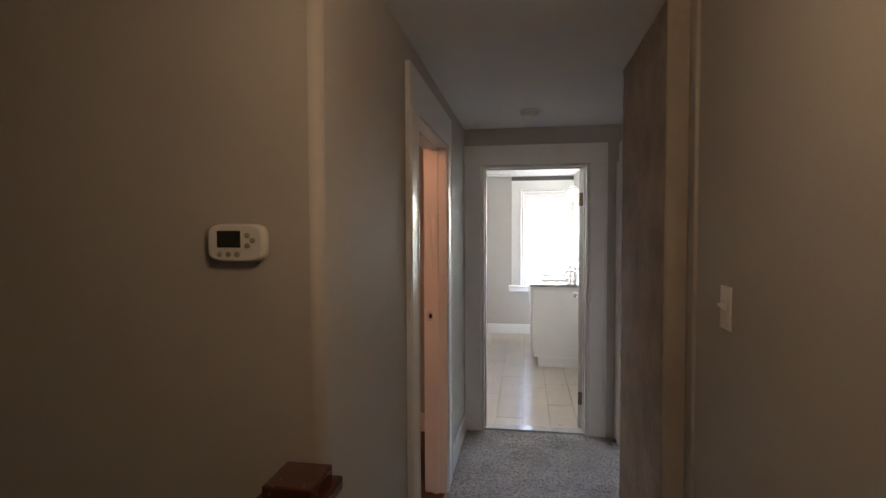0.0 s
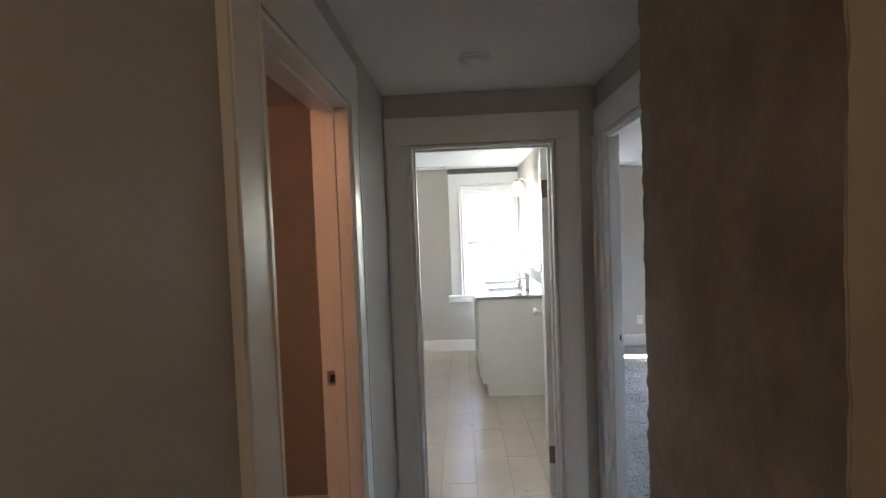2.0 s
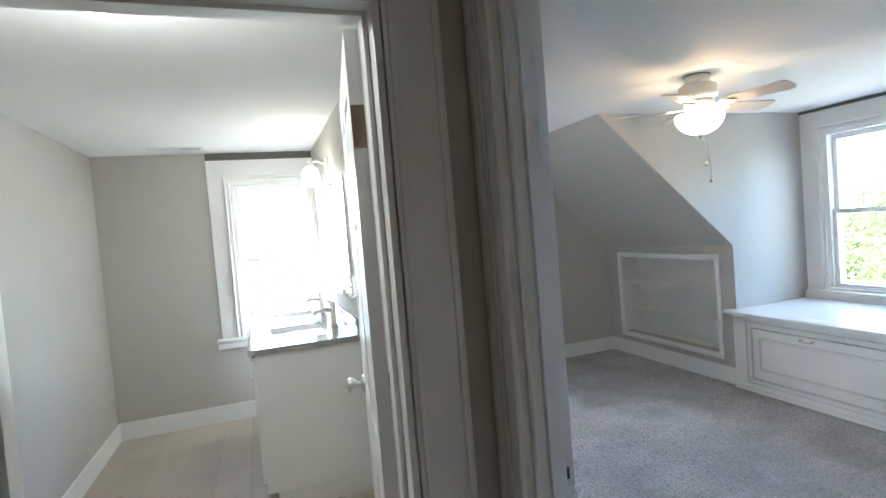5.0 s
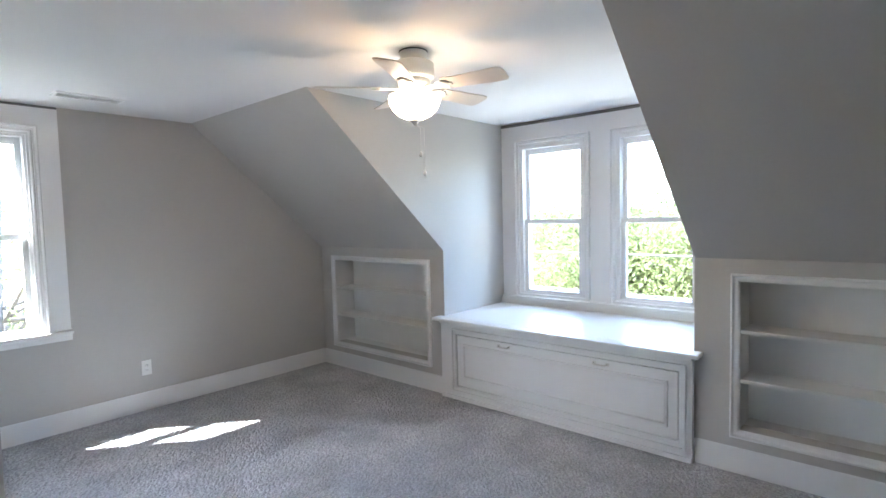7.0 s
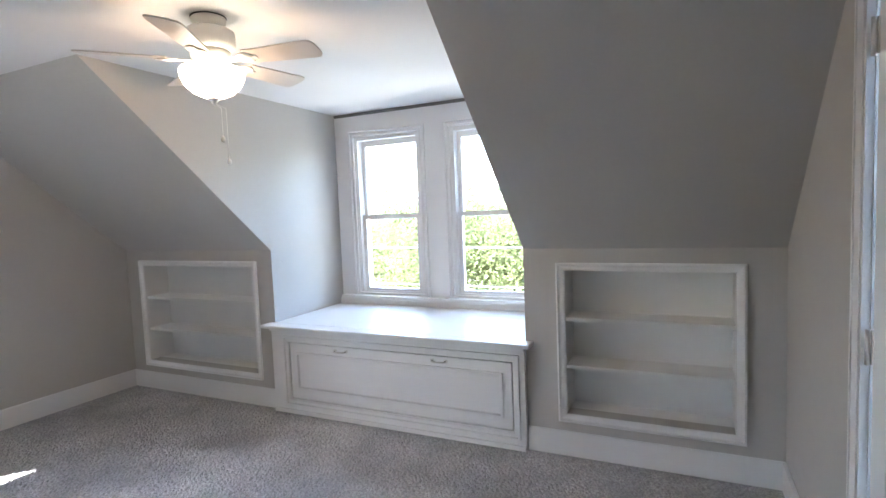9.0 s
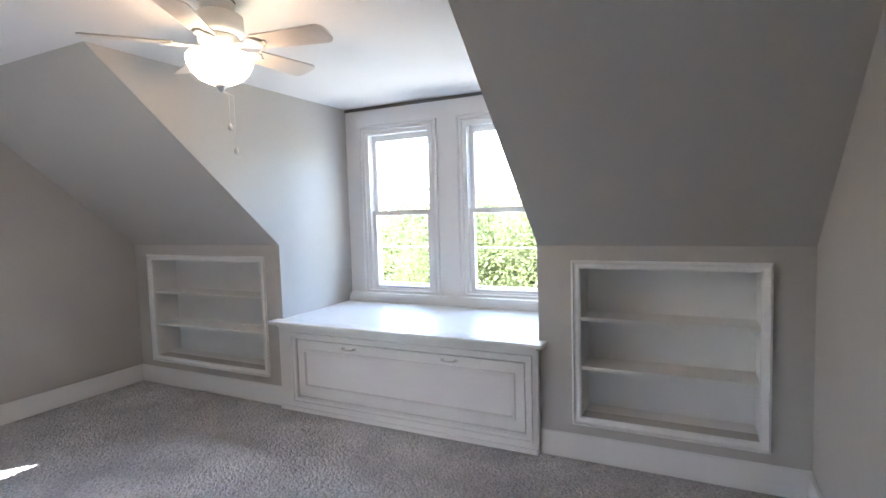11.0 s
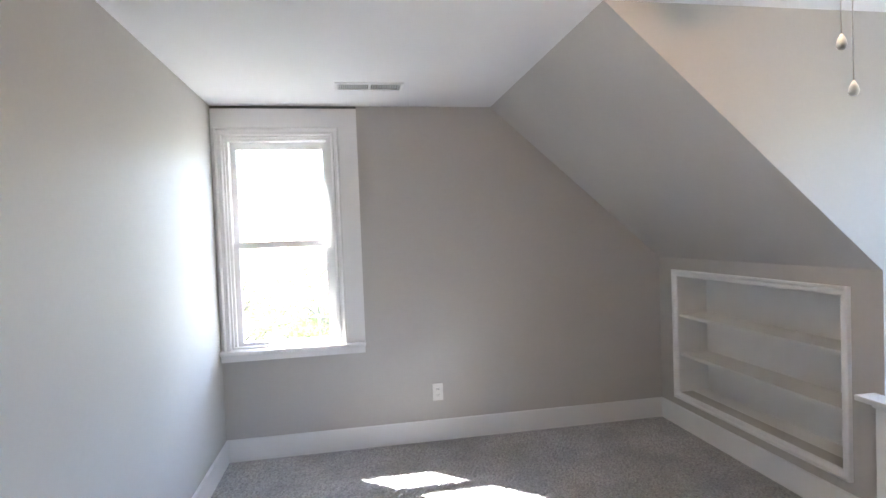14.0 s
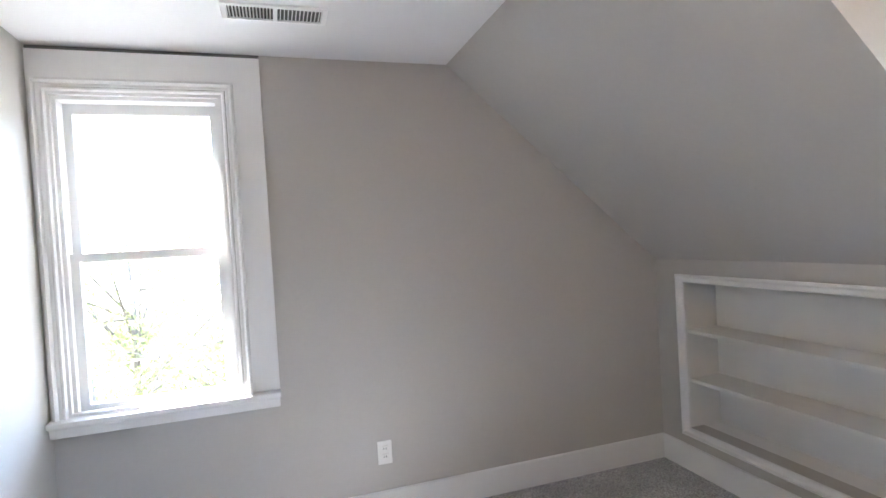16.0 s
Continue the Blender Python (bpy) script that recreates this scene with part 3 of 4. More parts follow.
bath_door = tagged(new("door_1"), "white six-panel bathroom door standing open on its hinges", "door", kind="structure")
bath_door.matrix_world = pose(0.7385, 4.148, 0.0, 0, 0, 82.4)
panel_door(bath_door, 0.755, 2.01, 0.035)
knob(bath_door, 0.69, 0.035, 0.96, 1)
knob(bath_door, 0.69, 0.0, 0.96, -1)
for hz in (1.78, 0.24):
    part("hinge", boxes((-0.005, 0.0005, 0.001, 0.034, hz - 0.05, hz + 0.05), bevel=0.001), BRONZE, bath_door, "dark metal hinge")

hook = part("robe_hook", boxes((0.545, 0.575, 0.0352, 0.039, 1.275, 1.330), bevel=0.001), NICKEL, bath_door, "small nickel robe hook")
part("hook_arm", tube([(0.56, 0.038, 1.312), (0.56, 0.062, 1.300), (0.56, 0.070, 1.306), (0.56, 0.073, 1.325)], 0.005), NICKEL, hook)

closet_door = tagged(new("door_2"), "closed white six-panel closet door with nickel hinges", "door", kind="structure")
closet_door.matrix_world = pose(2.178, SW - 0.036, 0.0)
panel_door(closet_door, 0.728, 2.015, 0.035)
for hz in (1.80, 1.02, 0.22):
    h = part("hinge", boxes((0.722, 0.746, 0.034, 0.039, hz - 0.045, hz + 0.045), bevel=0.001), NICKEL, closet_door, "nickel butt hinge")
    part("knuckle", lathe([(0.007, -0.047), (0.007, 0.047)], 10, (0.737, 0.043, hz)), NICKEL, h)
knob(closet_door, 0.06, 0.035, 0.96, 1)


# ---- bedroom: built-in shelves and window bench ----
def built_in(y0, y1, z0, z1, label):
    """A recessed bookcase in the knee wall, with a moulded frame."""
    root = thing("built_in_bookcase", label, "bookcase", "knee wall bookcases", (KX, (y0 + y1) / 2, z0))
    w, h = (y1 - y0) / 2, z1 - z0
    prof = [(0, 0.0), (0, 0.022), (0.010, 0.026), (0.016, 0.016), (0.022, 0.013), (0.036, 0.013), (0.044, 0.008), (0.044, -0.004)]
    part("frame", ring(bmesh.new(), -w, w, 0, h, prof, lambda a, b, k: (-k, a, b)), TRIM, root, "moulded white frame")
    i, d = w - 0.046, 0.215
    part("side_panel", boxes((0.0, d, -i - 0.016, -i, 0.03, h - 0.03)), SHELF, root)
    part("side_panel", boxes((0.0, d, i, i + 0.016, 0.03, h - 0.03)), SHELF, root)
    part("back_panel", boxes((d, d + 0.012, -i - 0.016, i + 0.016, 0.03, h - 0.03)), SHELF, root)
    part("top_panel", boxes((0.0, d, -i, i, h - 0.046, h - 0.03)), SHELF, root)
    part("bottom_panel", boxes((-0.002, d, -i, i, 0.028, 0.044)), SHELF, root)
    for k in (1, 2):
        z = 0.044 + (h - 0.09) * k / 3 - 0.012
        part("shelf", boxes((0.006, d, -i, i, z, z + 0.019), bevel=0.002), SHELF, root)
    return root


built_in(6.29, 7.60, 0.198, 1.096, "empty white recessed bookcase with two shelves, wider one")
built_in(3.14, 4.065, 0.198, 1.100, "empty white recessed bookcase with two shelves beside the closet wall")

bench = thing("window_bench", "white built-in window bench with a hinged front panel", "bench", place=(4.095, (CS + CN) / 2, 0))
half = (CN - CS) / 2
seat_bm = boxes((-0.060, 0.0465, -half - 0.045, half + 0.045, 0.620, 0.645), bevel=0.007)
bx(seat_bm, 0.0465, DX - 4.095 - 0.001, -half + 0.001, half - 0.001, 0.620, 0.645)
part("seat", seat_bm, TRIM, bench, "glossy white seat board")
part("cove", boxes((-0.022, 0.0, -half, half, 0.598, 0.619), bevel=0.006), TRIM, bench)
fr = bmesh.new()
d0, d1 = 4.326 - (CS + CN) / 2, 5.985 - (CS + CN) / 2
bx(fr, 0.0, 0.04, -half, d0 - 0.004, 0, 0.598)
bx(fr, 0.0, 0.04, d1 + 0.004, half, 0, 0.598)
bx(fr, 0.0, 0.04, d0 - 0.004, d1 + 0.004, 0.522, 0.598)
bx(fr, 0.0, 0.04, d0 - 0.004, d1 + 0.004, 0, 0.106)
part("face_frame", fr, TRIM, bench)
part("base_moulding", boxes((-0.014, 0.0, -half, half, 0.0, 0.030), bevel=0.005), TRIM, bench)
part("frame_moulding", ring(bmesh.new(), d0 - 0.045, d1 + 0.045, 0.062, 0.566, [(0, 0), (0, 0.020), (0.013, 0.020), (0.017, 0.009), (0.036, 0.009), (0.041, 0.0)], lambda a, b, k: (-k, a, b)), TRIM, bench)
flap = part("flap_panel", boxes((0.004, 0.030, d0 + 0.004, d1 - 0.004, 0.114, 0.514), bevel=0.002), TRIM, bench, "flat hinged front panel")
part("panel_moulding", ring(bmesh.new(), d0 + 0.058, d1 - 0.058, 0.180, 0.452, [(0, -0.005), (0, 0.010), (0.014, 0.010), (0.022, -0.005)], lambda a, b, k: (-k, a, b)), TRIM, flap)
for hy in (5.539, 4.797):
    c = hy - (CS + CN) / 2
    pull = part("handle", tube([(0.002, c - 0.045, 0.487), (-0.020, c - 0.040, 0.485), (-0.026, c, 0.484), (-0.020, c + 0.040, 0.485), (0.002, c + 0.045, 0.487)], 0.0055), NICKEL, flap, "small nickel bail handle")
    for s in (-1, 1):
        part("handle_plate", boxes((-0.001, 0.004, c + s * 0.045 - 0.012, c + s * 0.045 + 0.012, 0.477, 0.497), bevel=0.002), NICKEL, pull)


# ---- bedroom: ceiling fan, vent, outlet ----
fan = thing("ceiling_fan", "white five-blade ceiling fan with a lit frosted glass bowl", "ceiling fan", place=(2.895, 5.215, TOP))
part("canopy", lathe([(0.066, -0.004), (0.070, -0.009), (0.066, -0.030), (0.052, -0.050), (0.030, -0.058)]), FANWHITE, fan)
# Solid black ring in place of the shade between canopy and ceiling.
part("ceiling_gap", lathe([(0.060, 0.0), (0.072, -0.001), (0.072, -0.004), (0.060, -0.005)]), BLACK, fan, "black ring for the shaded gap above the canopy")
part("motor_housing", lathe([(0.030, -0.045), (0.085, -0.052), (0.100, -0.062), (0.103, -0.105), (0.100, -0.128), (0.082, -0.140), (0.055, -0.143)]), FANWHITE, fan)
part("switch_housing", lathe([(0.075, -0.138), (0.082, -0.150), (0.080, -0.170), (0.062, -0.186), (0.060, -0.200)]), FANWHITE, fan)
part("fitter", lathe([(0.040, -0.195), (0.048, -0.200), (0.050, -0.214), (0.040, -0.230)]), FANWHITE, fan)
bowl = part("glass_bowl", lathe([(0.088, -0.212), (0.124, -0.216), (0.130, -0.228), (0.127, -0.252), (0.112, -0.284), (0.084, -0.312), (0.046, -0.330), (0.010, -0.335)], 36), BOWL, fan, "lit frosted glass bowl")
bowl.visible_shadow = False
part("finial", lathe([(0.024, -0.333), (0.026, -0.340), (0.014, -0.348), (0.010, -0.358), (0.003, -0.362)], 16), NICKEL, fan)


def blade_bm():
    bm = bmesh.new()
    outline = []
    for k in range(13):
        a = -math.pi / 2 + math.pi * k / 12
        c, q = math.cos(a), math.sin(a)
        outline.append((0.445 + 0.045 * max(c, 0) ** 0.6, 0.064 * math.copysign(abs(q) ** 0.6, q)))
    outline += [(0.17, 0.050), (0.165, 0.0), (0.17, -0.050)]
    tops = [bm.verts.new((x, y, 0.003)) for x, y in outline]
    lows = [bm.verts.new((x, y, -0.003)) for x, y in outline]
    bm.faces.new(tops)
    bm.faces.new(lows[::-1])
    for i in range(len(outline)):
        j = (i + 1) % len(outline)
        bm.faces.new((tops[j], tops[i], lows[i], lows[j]))
    bmesh.ops.recalc_face_normals(bm, faces=bm.faces[:])
    return bm


for k in range(5):
    a = -5.7 + 72 * k
    b = part("blade", blade_bm(), BLADE, fan, "white fan blade")
    b.matrix_local = pose(0, 0, -0.178, 0, 0, a) @ pose(0, 0, 0, -12, 0, 0)
    arm = part("blade_bracket", boxes((0.05, 0.215, -0.013, 0.013, -0.010, -0.0035), bevel=0.002), FANWHITE, b)
    part("bracket_medallion", lathe([(0.040, -0.0032), (0.040, -0.008), (0.030, -0.012), (0.012, -0.013)], 20, (0.165, 0, 0)), FANWHITE, arm)
for dx, dy, low in ((0.018, -0.018, 0.50), (0.034, -0.028, 0.595)):
    ch = part("pull_chain", tube([(0, 0, -0.355), (dx, dy, -0.375), (dx, dy, -low)], 0.0013, 6), FANWHITE, fan, "thin pale bead pull chain")
    part("pull", lathe([(0.002, 0.012), (0.008, 0.0), (0.010, -0.010), (0.006, -0.018)], 12, (dx, dy, -low)), FANWHITE, ch)


def vent(place, label, wide=0.385, deep=0.15):
    """A stamped steel register let into the ceiling, two banks of louvres."""
    root = thing("ceiling_vent", label, "vent", place=place)
    w, d = wide / 2, deep / 2
    part("frame", ring(bmesh.new(), -w, w, -d, d, [(0, 0), (0.003, 0.006), (0.020, 0.008), (0.024, 0.002)], lambda a, b, h: (a, b, -h)), TRIM, root)
    # No duct is cut: a flat black sheet paints its inner shade.
    part("backing", boxes((-w + 0.02, w - 0.02, -d + 0.02, d - 0.02, -0.0015, -0.0005)), BLACK, root, "black sheet for the shaded duct behind louvres")
    part("divider", boxes((-0.008, 0.008, -d + 0.02, d - 0.02, -0.008, -0.002)), TRIM, root)
    for s, n, lean in ((-1, 13, 0.001), (1, 11, 0.0)):
        for k in range(n):
            x = s * (0.012 + (w - 0.036) * (k + 0.5) / n)
            part("louvre", prism([(x - 0.0015 - lean, -0.008), (x + 0.0015 - lean, -0.008), (x + 0.0015 + lean, -0.002), (x - 0.0015 + lean, -0.002)], "y", -d + 0.02, d - 0.02), TRIM, root)
    return root


vent((2.065, 7.305, TOP), "white louvred steel register in the bedroom ceiling")
vent((-0.08, 7.50, BTOP), "white louvred steel register in the bathroom ceiling")

outlet = thing("wall_outlet", "white duplex outlet low on the gable wall", "outlet", place=(2.462, NW, 0.33))
part("cover_plate", boxes((-0.036, 0.036, -0.006, -0.0005, -0.058, 0.058), bevel=0.003), PLASTIC, outlet)
for s in (-1, 1):
    r = part("receptacle", boxes((-0.017, 0.017, -0.009, -0.006, s * 0.02 - 0.014, s * 0.02 + 0.014), bevel=0.002), PLASTIC, outlet)
    for x in (-0.006, 0.006):
        part("slot", boxes((x - 0.0012, x + 0.0012, -0.0096, -0.0090, s * 0.02 - 0.004, s * 0.02 + 0.006)), BLACK, r)


# ---- hall things ----
thermo = thing("thermostat", "white programmable thermostat with a dark screen", "thermostat", place=(-0.366, 1.19, 1.527))
thermo.scale = (1.08, 1.0, 1.08)
def pillow(wide, high, low, top, power=4.5, steps=40):
    """A plate with swollen sides and rounded corners, standing out along -y."""
    bm = bmesh.new()
    rows = []
    for k, y in ((1.0, low), (1.0, low + (top - low) * 0.55), (0.965, low + (top - low) * 0.85), (0.90, top)):
        line = []
        for i in range(steps):
            a = 2 * math.pi * i / steps
            c, q = math.cos(a), math.sin(a)
            line.append(bm.verts.new((k * wide * math.copysign(abs(c) ** (2 / power), c), y, k * high * math.copysign(abs(q) ** (2 / power), q))))
        rows.append(line)
    for a, b in zip(rows, rows[1:]):
        for i in range(steps):
            bm.faces.new((a[i], a[(i + 1) % steps], b[(i + 1) % steps], b[i]))
    bm.faces.new(rows[0])
    bm.faces.new(rows[-1])
    bmesh.ops.recalc_face_normals(bm, faces=bm.faces[:])
    return bm


part("case", pillow(0.067, 0.041, -0.001, -0.026), PLASTIC, thermo)
part("screen", boxes((-0.040, 0.014, -0.0275, -0.0262, -0.010, 0.026)), LCD, thermo, "dark display")
for x, z in ((-0.034, -0.024), (-0.014, -0.024), (0.006, -0.024), (0.030, 0.016), (0.030, -0.006), (0.042, 0.005)):
    b = part("button", lathe([(0.0062, 0), (0.0058, 0.003), (0.003, 0.004)], 14), BUTTON, thermo, "small grey rubber button")
    b.matrix_local = pose(x, -0.0255, z, 90)

switch = thing("light_switch", "white single toggle light switch on the hall wall", "light switch", place=(0.83, 1.53, 1.345))
part("cover_plate", boxes((-0.006, -0.0005, -0.036, 0.036, -0.058, 0.058), bevel=0.003), PLASTIC, switch)
part("toggle", prism([(-0.005, -0.008), (-0.024, 0.006), (-0.024, 0.013), (-0.005, 0.010)], "y", -0.005, 0.005), PLASTIC, switch)
for z in (-0.03, 0.03):
    s = part("screw", lathe([(0.003, 0), (0.002, 0.001)], 10), PLASTIC, switch)
    s.matrix_local = pose(-0.006, 0, z, 0, -90)

smoke = thing("smoke_detector", "round white smoke detector on the hall ceiling", "smoke detector", place=(0.325, 3.45, HTOP))
part("base", lathe([(0.066, 0), (0.068, -0.010), (0.064, -0.014)]), PLASTIC, smoke)
part("cover", lathe([(0.060, -0.012), (0.058, -0.028), (0.046, -0.038), (0.020, -0.040)]), PLASTIC, smoke)
part("test_button", lathe([(0.009, -0.039), (0.008, -0.043)], 14, (0.02, -0.01, 0)), PLASTIC, smoke)

newel = thing("newel_post", "dark stained wooden newel post with a stepped cap", "newel post", place=(-0.115, 0.945, 0))
part("post", boxes((-0.042, 0.042, -0.042, 0.042, 0, 1.05), bevel=0.004), DARKWOOD, newel)
part("neck_moulding", boxes((-0.054, 0.054, -0.054, 0.054, 1.028, 1.048), bevel=0.006), DARKWOOD, newel)
part("cap", boxes((-0.064, 0.064, -0.064, 0.064, 1.050, 1.078), bevel=0.007), DARKWOOD, newel)
part("cap_block", boxes((-0.047, 0.047, -0.052, 0.052, 1.079, 1.104), bevel=0.005), DARKWOOD, newel)
part("handrail", boxes((-0.030, 0.030, -1.9, -0.043, 0.90, 0.955), bevel=0.012), DARKWOOD, newel)

hall_lamp = thing("hall_ceiling_lamp", "small warm flush ceiling lamp in the hall", "ceiling lamp", place=(0.34, 0.50, HTOP))
part("base", lathe([(0.09, 0), (0.09, -0.02), (0.085, -0.025)]), FANWHITE, hall_lamp)
g = part("globe", lathe([(0.086, -0.024), (0.10, -0.05), (0.09, -0.09), (0.06, -0.12), (0.01, -0.13)]), BULB, hall_lamp, "warm glowing glass globe")
g.visible_shadow = False
closet_lamp = thing("closet_ceiling_lamp", "bare warm bulb on the closet ceiling", "ceiling lamp", place=(-0.40, 1.62, CLZ))
part("holder", lathe([(0.05, 0), (0.05, -0.03), (0.025, -0.07)]), FANWHITE, closet_lamp)
g = part("bulb", lathe([(0.014, -0.07), (0.030, -0.12), (0.030, -0.15), (0.01, -0.18)]), BULB, closet_lamp)
g.visible_shadow = False


# ---- bathroom ----
# Made-up fixture for the added bathroom light, placed out of view.
bath_fill_lamp = thing("bathroom_fill_lamp", "added out-of-view flush lamp that brightens the bathroom", "ceiling lamp", place=(0.10, 4.55, BTOP))
part("base", lathe([(0.09, 0), (0.09, -0.02), (0.085, -0.025)]), FANWHITE, bath_fill_lamp)
g = part("diffuser", lathe([(0.086, -0.024), (0.10, -0.05), (0.09, -0.09), (0.06, -0.12), (0.01, -0.13)]), SHADE, bath_fill_lamp, "lit white diffuser of the added bathroom lamp")
g.visible_shadow = False
vanity = thing("bathroom_vanity", "white bathroom vanity cabinet with a recessed toe kick", "vanity", place=(0.985, 5.95, 0))
part("carcass", boxes((-0.595, -0.001, 0, 1.50, 0.112, 0.902), bevel=0.002), SHELF, vanity)
part("toe_kick", boxes((-0.54, -0.001, 0.0, 1.498, 0, 0.1115)), SHELF, vanity)
for k in range(4):
    y = 0.02 + 0.37 * k
    d = part("door", boxes((-0.615, -0.596, y, y + 0.355, 0.165, 0.885), bevel=0.003), SHELF, vanity)
    part("handle", tube([(-0.616, y + 0.30, 0.70), (-0.64, y + 0.30, 0.705), (-0.64, y + 0.30, 0.795), (-0.616, y + 0.30, 0.80)], 0.005), NICKEL, d)
top = thing("countertop", "speckled grey granite vanity top with two sinks", "countertop", place=(0.985, 5.95, 0.902))


def counter_bm():
    bm = bmesh.new()
    xs = (-0.632, -0.50, -0.16, -0.001)
    ys = (-0.018, 0.17, 0.66, 0.86, 1.35, 1.53)
    for i in range(3):
        for k in range(5):
            if i == 1 and k in (1, 3):
                continue
            bx(bm, xs[i], xs[i + 1], ys[k], ys[k + 1], 0.0005, 0.032)
    bmesh.ops.remove_doubles(bm, verts=bm.verts[:], dist=1e-5)
    return bm


part("slab", counter_bm(), STONE, top)
part("backsplash", boxes((-0.02, -0.001, -0.018, 1.53, 0.033, 0.12), bevel=0.003), STONE, top)
for y0 in (0.17, 0.86):
    bm = ring(bmesh.new(), -0.50, -0.16, y0, y0 + 0.49, [(0, 0.025), (0.02, -0.09), (0.05, -0.11)], lambda a, b, h: (a, b, h))
    bm.verts.ensure_lookup_table()
    bm.faces.new(bm.verts[8:12])
    part("sink", bm, PORCELAIN, top, "white undermount basin")
    f = thing("faucet", "brushed nickel single-handle faucet on the vanity top", "faucet", "vanity faucets", place=(0.985 - 0.10, 5.95 + y0 + 0.245, 0.934))
    part("body", lathe([(0.026, 0), (0.024, 0.01), (0.018, 0.02), (0.017, 0.15), (0.012, 0.158)], 18), NICKEL, f)
    part("spout", tube([(0, 0, 0.105), (-0.05, 0, 0.118), (-0.10, 0, 0.112), (-0.125, 0, 0.092)], [0.015, 0.014, 0.013, 0.012], 10), NICKEL, f)
    part("lever", tube([(0, 0, 0.155), (-0.03, 0, 0.172), (-0.085, 0, 0.182)], [0.010, 0.008, 0.006], 8), NICKEL, f)

mirror = thing("bathroom_mirror", "frameless mirror on the bathroom wall over the vanity", "mirror", place=(0.985, 6.70, 1.12))
part("mirror_glass", boxes((-0.008, -0.001, -0.60, 0.60, 0, 0.78), bevel=0.002), MIRROR, mirror)
sconce = thing("vanity_light", "nickel vanity light with a lit bell glass shade", "wall lamp", place=(0.985, 6.72, 2.03))
part("back_plate", boxes((-0.022, -0.001, -0.06, 0.06, -0.06, 0.06), bevel=0.006), NICKEL, sconce)
part("arm", tube([(-0.02, 0, 0.02), (-0.08, 0, 0.045), (-0.125, 0, 0.03)], 0.009), NICKEL, sconce)
part("socket_cup", lathe([(0.012, 0.045), (0.024, 0.03), (0.028, 0.0)], 18, (-0.125, 0, 0)), NICKEL, sconce)
g = part("shade", lathe([(0.028, 0.005), (0.050, -0.02), (0.062, -0.07), (0.072, -0.13), (0.070, -0.132), (0.02, -0.12)], 28, (-0.125, 0, 0)), SHADE, sconce, "lit white glass bell shade")
g.visible_shadow = False
box_outlet = thing("bathroom_outlet", "white outlet with dark sockets on the bathroom wall", "outlet", place=(0.985, 6.02, 1.22))
part("cover_plate", boxes((-0.006, -0.0005, -0.036, 0.036, -0.058, 0.058), bevel=0.003), PLASTIC, box_outlet)


# ---- outside ----
ground = built("ground", boxes((-250, 400, -250, 400, -5.3, -5.2)), BOUNCE_GROUND, "ground far below the attic, paled to bounce light up", "ground")


def leaves(seed, high, wide, count, size, low):
    """A crown of many small leaf blades gathered in clumps, as one mesh."""
    rng = np.random.default_rng(seed)
    clumps = rng.normal(0, 1, (46, 3)) * (wide * 0.42, wide * 0.42, (high - low) * 0.24) + (0, 0, (high + low) / 2)
    which = rng.integers(0, len(clumps), count)
    p = clumps[which] + rng.normal(0, 1, (count, 3)) * (wide * 0.12)
    a = rng.normal(0, 1, (count, 3))
    a /= np.linalg.norm(a, axis=1)[:, None]
    b = np.cross(a, rng.normal(0, 1, (count, 3)))
    b /= np.linalg.norm(b, axis=1)[:, None]
    s = size * rng.uniform(0.6, 1.3, (count, 1))
    verts = np.stack([p - a * s, p + b * s * 0.45, p + a * s, p - b * s * 0.45], 1).reshape(-1, 3)
    me = bpy.data.meshes.new("crown")
    me.from_pydata(verts.tolist(), [], np.arange(count * 4).reshape(-1, 4).tolist())
    me.materials.append(LEAF)
    return me, clumps


def limbs(seed, high, clumps, thick):
    rng = random.Random(seed)
    bm = tube([(0, 0, -0.2), (0.05, 0.02, high * 0.25), (0.1, -0.1, high * 0.5), (0.0, 0.1, high * 0.85)], [thick, thick * 0.75, thick * 0.5, thick * 0.12], 8)
    for c in clumps[:24]:
        z = high * rng.uniform(0.25, 0.6)
        b = tube([(0.05, 0, z), tuple(np.array([0.05, 0, z]) * 0.5 + np.array(c) * 0.5 + (0, 0, 0.3)), tuple(c)], [thick * 0.3, thick * 0.18, thick * 0.05], 6)
        tmp = bpy.data.meshes.new("limb")
        b.to_mesh(tmp)
        b.free()
        bm.from_mesh(tmp)
        bpy.data.meshes.remove(tmp)
    me = bpy.data.meshes.new("trunk")
    bm.to_mesh(me)
    bm.free()
    me.materials.append(BARK)
    return me


KINDS = []
for seed, high, wide, count, size, low in ((3, 7.4, 5.2, 19000, 0.10, 2.0), (7, 8.6, 6.0, 21000, 0.105, 2.2), (11, 6.4, 5.4, 18000, 0.10, 1.4), (21, 9.5, 6.5, 3600, 0.075, 3.0), (31, 6.3, 5.0, 7000, 0.06, 1.2)):
    crown, clumps = leaves(seed, high, wide, count, size, low)
    KINDS.append((crown, limbs(seed, high, clumps, 0.22 if count > 10000 else 0.14)))


def tree(kind, x, y, turn, scale, label):
    root = thing("tree", label, "tree", "trees outside", (x, y, -5.2), turn)
    root.scale = (scale, scale, scale)
    for nm, me in zip(("crown", "trunk"), KINDS[kind]):
        ob = new(nm, me)
        ob.parent = root


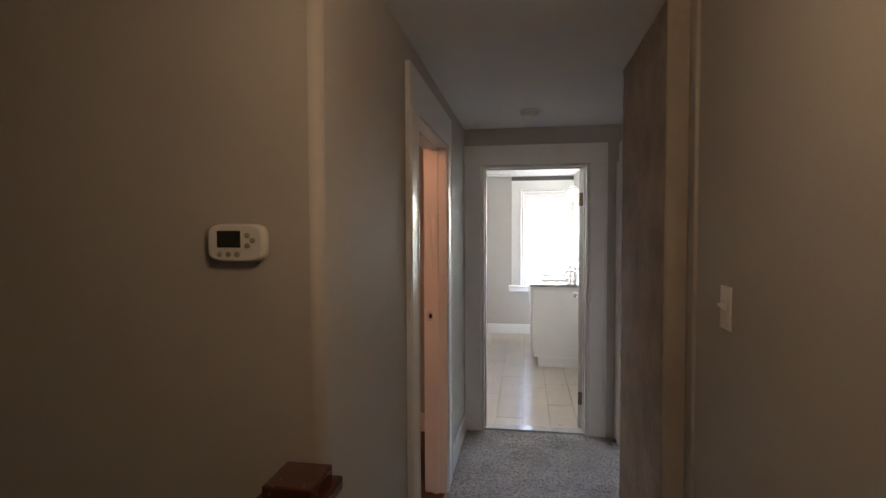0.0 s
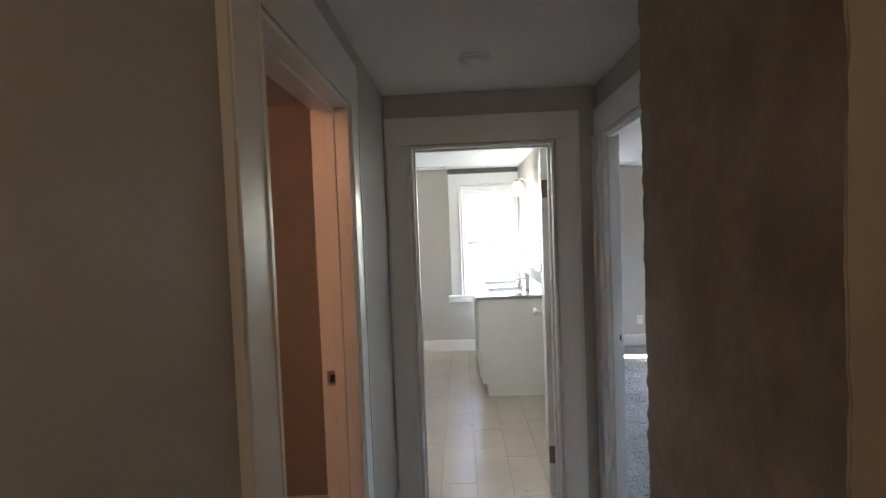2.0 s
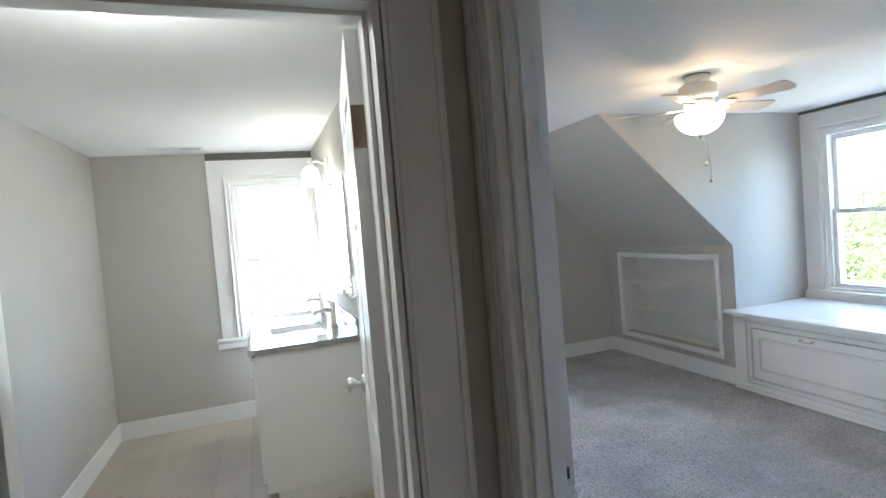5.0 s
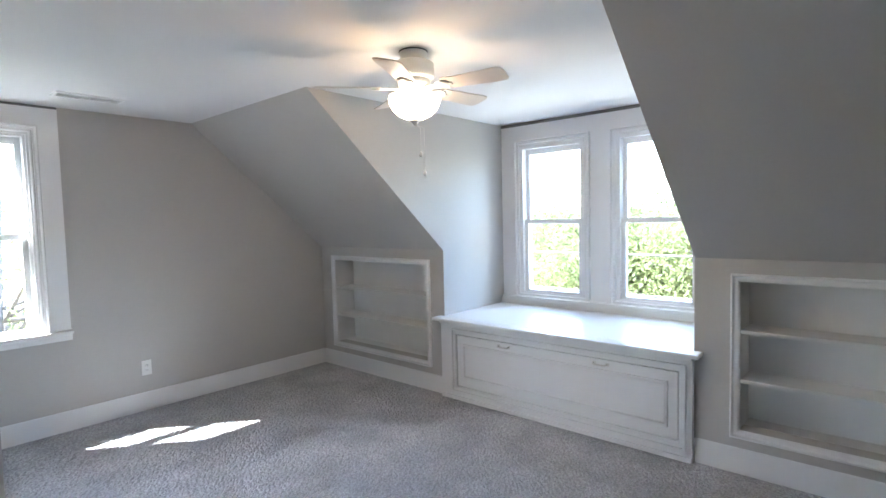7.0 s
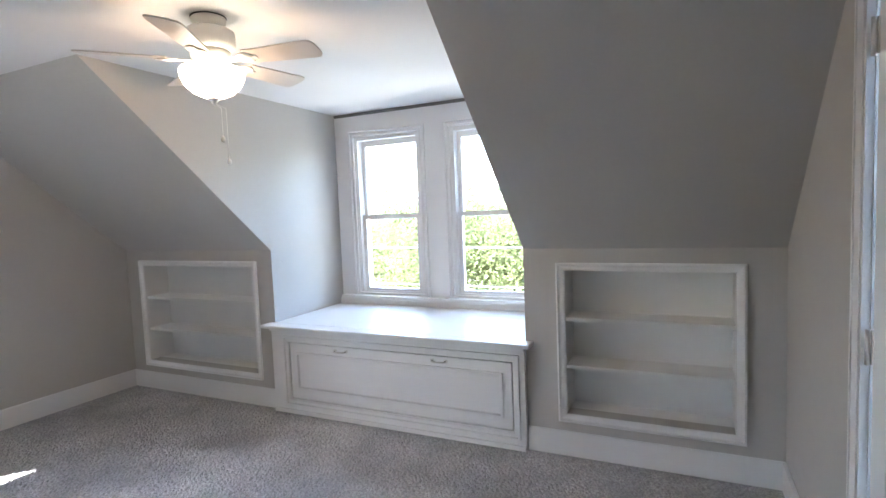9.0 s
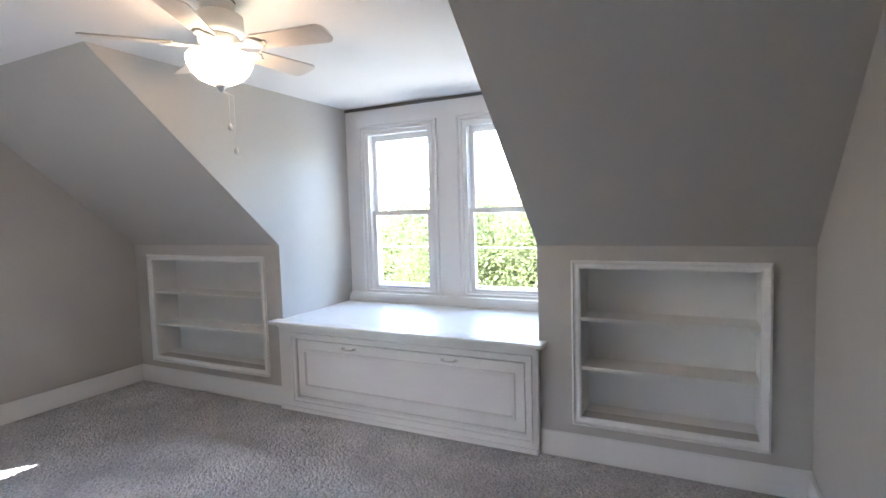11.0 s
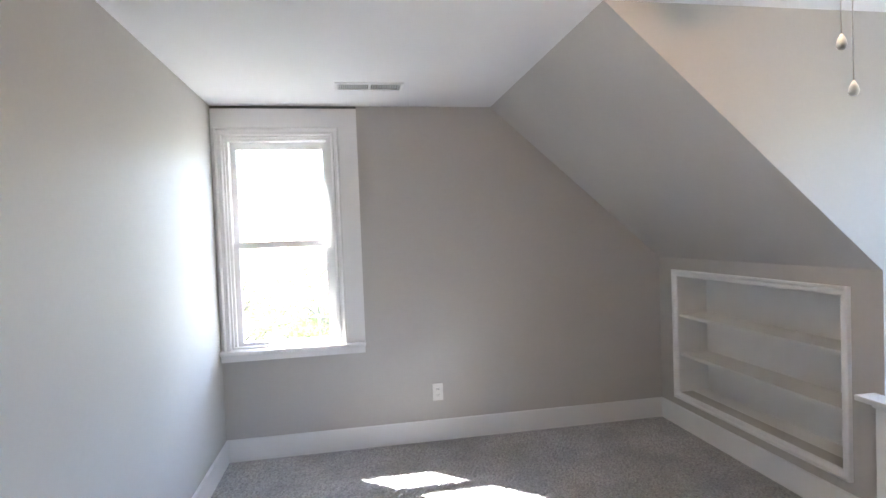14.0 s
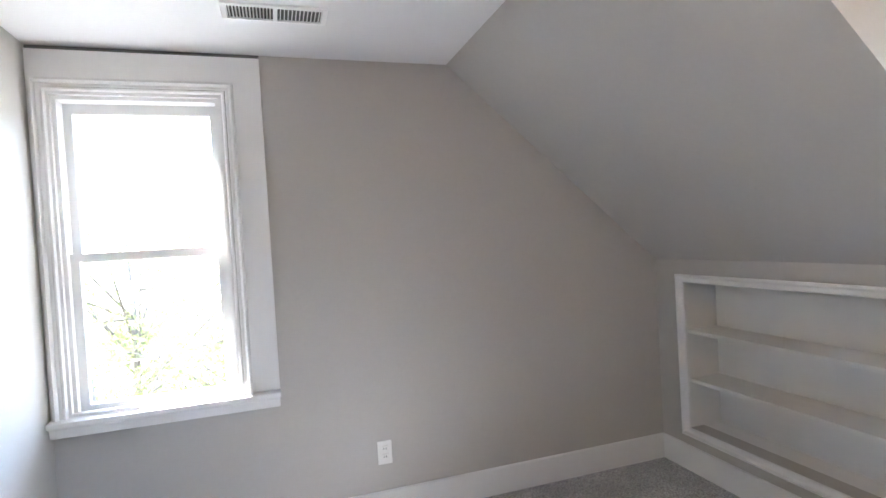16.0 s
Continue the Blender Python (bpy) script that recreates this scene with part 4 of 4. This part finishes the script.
rt = random.Random(5)
for k in range(16):
    tree(k % 3, 24 + rt.uniform(0, 9), -14 + 3.2 * k + rt.uniform(-1, 1), rt.uniform(0, 360), rt.uniform(0.84, 1.05), "leafy green spring tree beyond the dormer")
for x, y, s in ((-1.5, 20, 1.0), (3.0, 17, 0.95), (7.5, 21, 1.1)):
    tree(3, x, y, rt.uniform(0, 360), s, "nearly bare tree with sparse young leaves")
for x, y, s in ((-1.3, 16.0, 0.92), (1.0, 18.5, 0.98), (-3.6, 18.0, 0.95)):
    tree(4, x, y, rt.uniform(0, 360), s, "small budding tree with pale young leaves")
for k in range(6):
    tree(k % 3, -10 + 5 * k, 33 + rt.uniform(-2, 2), rt.uniform(0, 360), 0.5, "leafy green tree beyond the gable")

house = thing("house", "white house with a pale roof among the trees", "house", place=(31.0, 11.6, -5.2))
part("wall", boxes((-2.5, 2.5, -2.2, 2.2, 0, 2.7)), SIDING, house)
part("roof", prism([(-2.4, 2.6), (2.4, 2.6), (0, 3.7)], "x", -2.7, 2.7), ROOF, house)
for wy in (-1.0, 1.0):
    w = part("window", boxes((-2.53, -2.49, wy - 0.4, wy + 0.4, 1.2, 2.2)), TRIM, house)
    part("pane", boxes((-2.54, -2.53, wy - 0.33, wy + 0.33, 1.27, 2.13)), LCD, w)
for z, x in ((0.55, 12.0), (1.75, 12.5), (-0.35, 12.2)):
    pts = [(x, -30 + 6 * k, z + 0.9 * ((k - 6) / 6) ** 2) for k in range(13)]
    tagged(new("power_line", mesh_of("power_line", tube(pts, 0.024, 6), CABLE)), "thin dark overhead power line between poles", "cable", "power lines")


# ---- bathroom floor tiles ----
tile_lengths = {}
for col in range(9):
    x0 = -0.80 + 0.2165 * col
    x1 = x0 + 0.2135
    shift = (0.25, 0.05, 0.62, 0.35, 0.85, 0.15, 0.55, 0.0, 0.4)[col]
    y = 4.13 - shift * 1.2
    while y < NW:
        a, b = max(y, 4.132), min(y + 1.197, NW - 0.001)
        c, d = max(x0, -0.749), min(x1, 0.984)
        if b - a > 0.02 and d - c > 0.01:
            ob = new("tile", mesh_of("tile", boxes((c, d, a, b, -0.0055, 0.0), bevel=0.001), PLANK))
            ob.parent = bath_floor
        y += 1.2
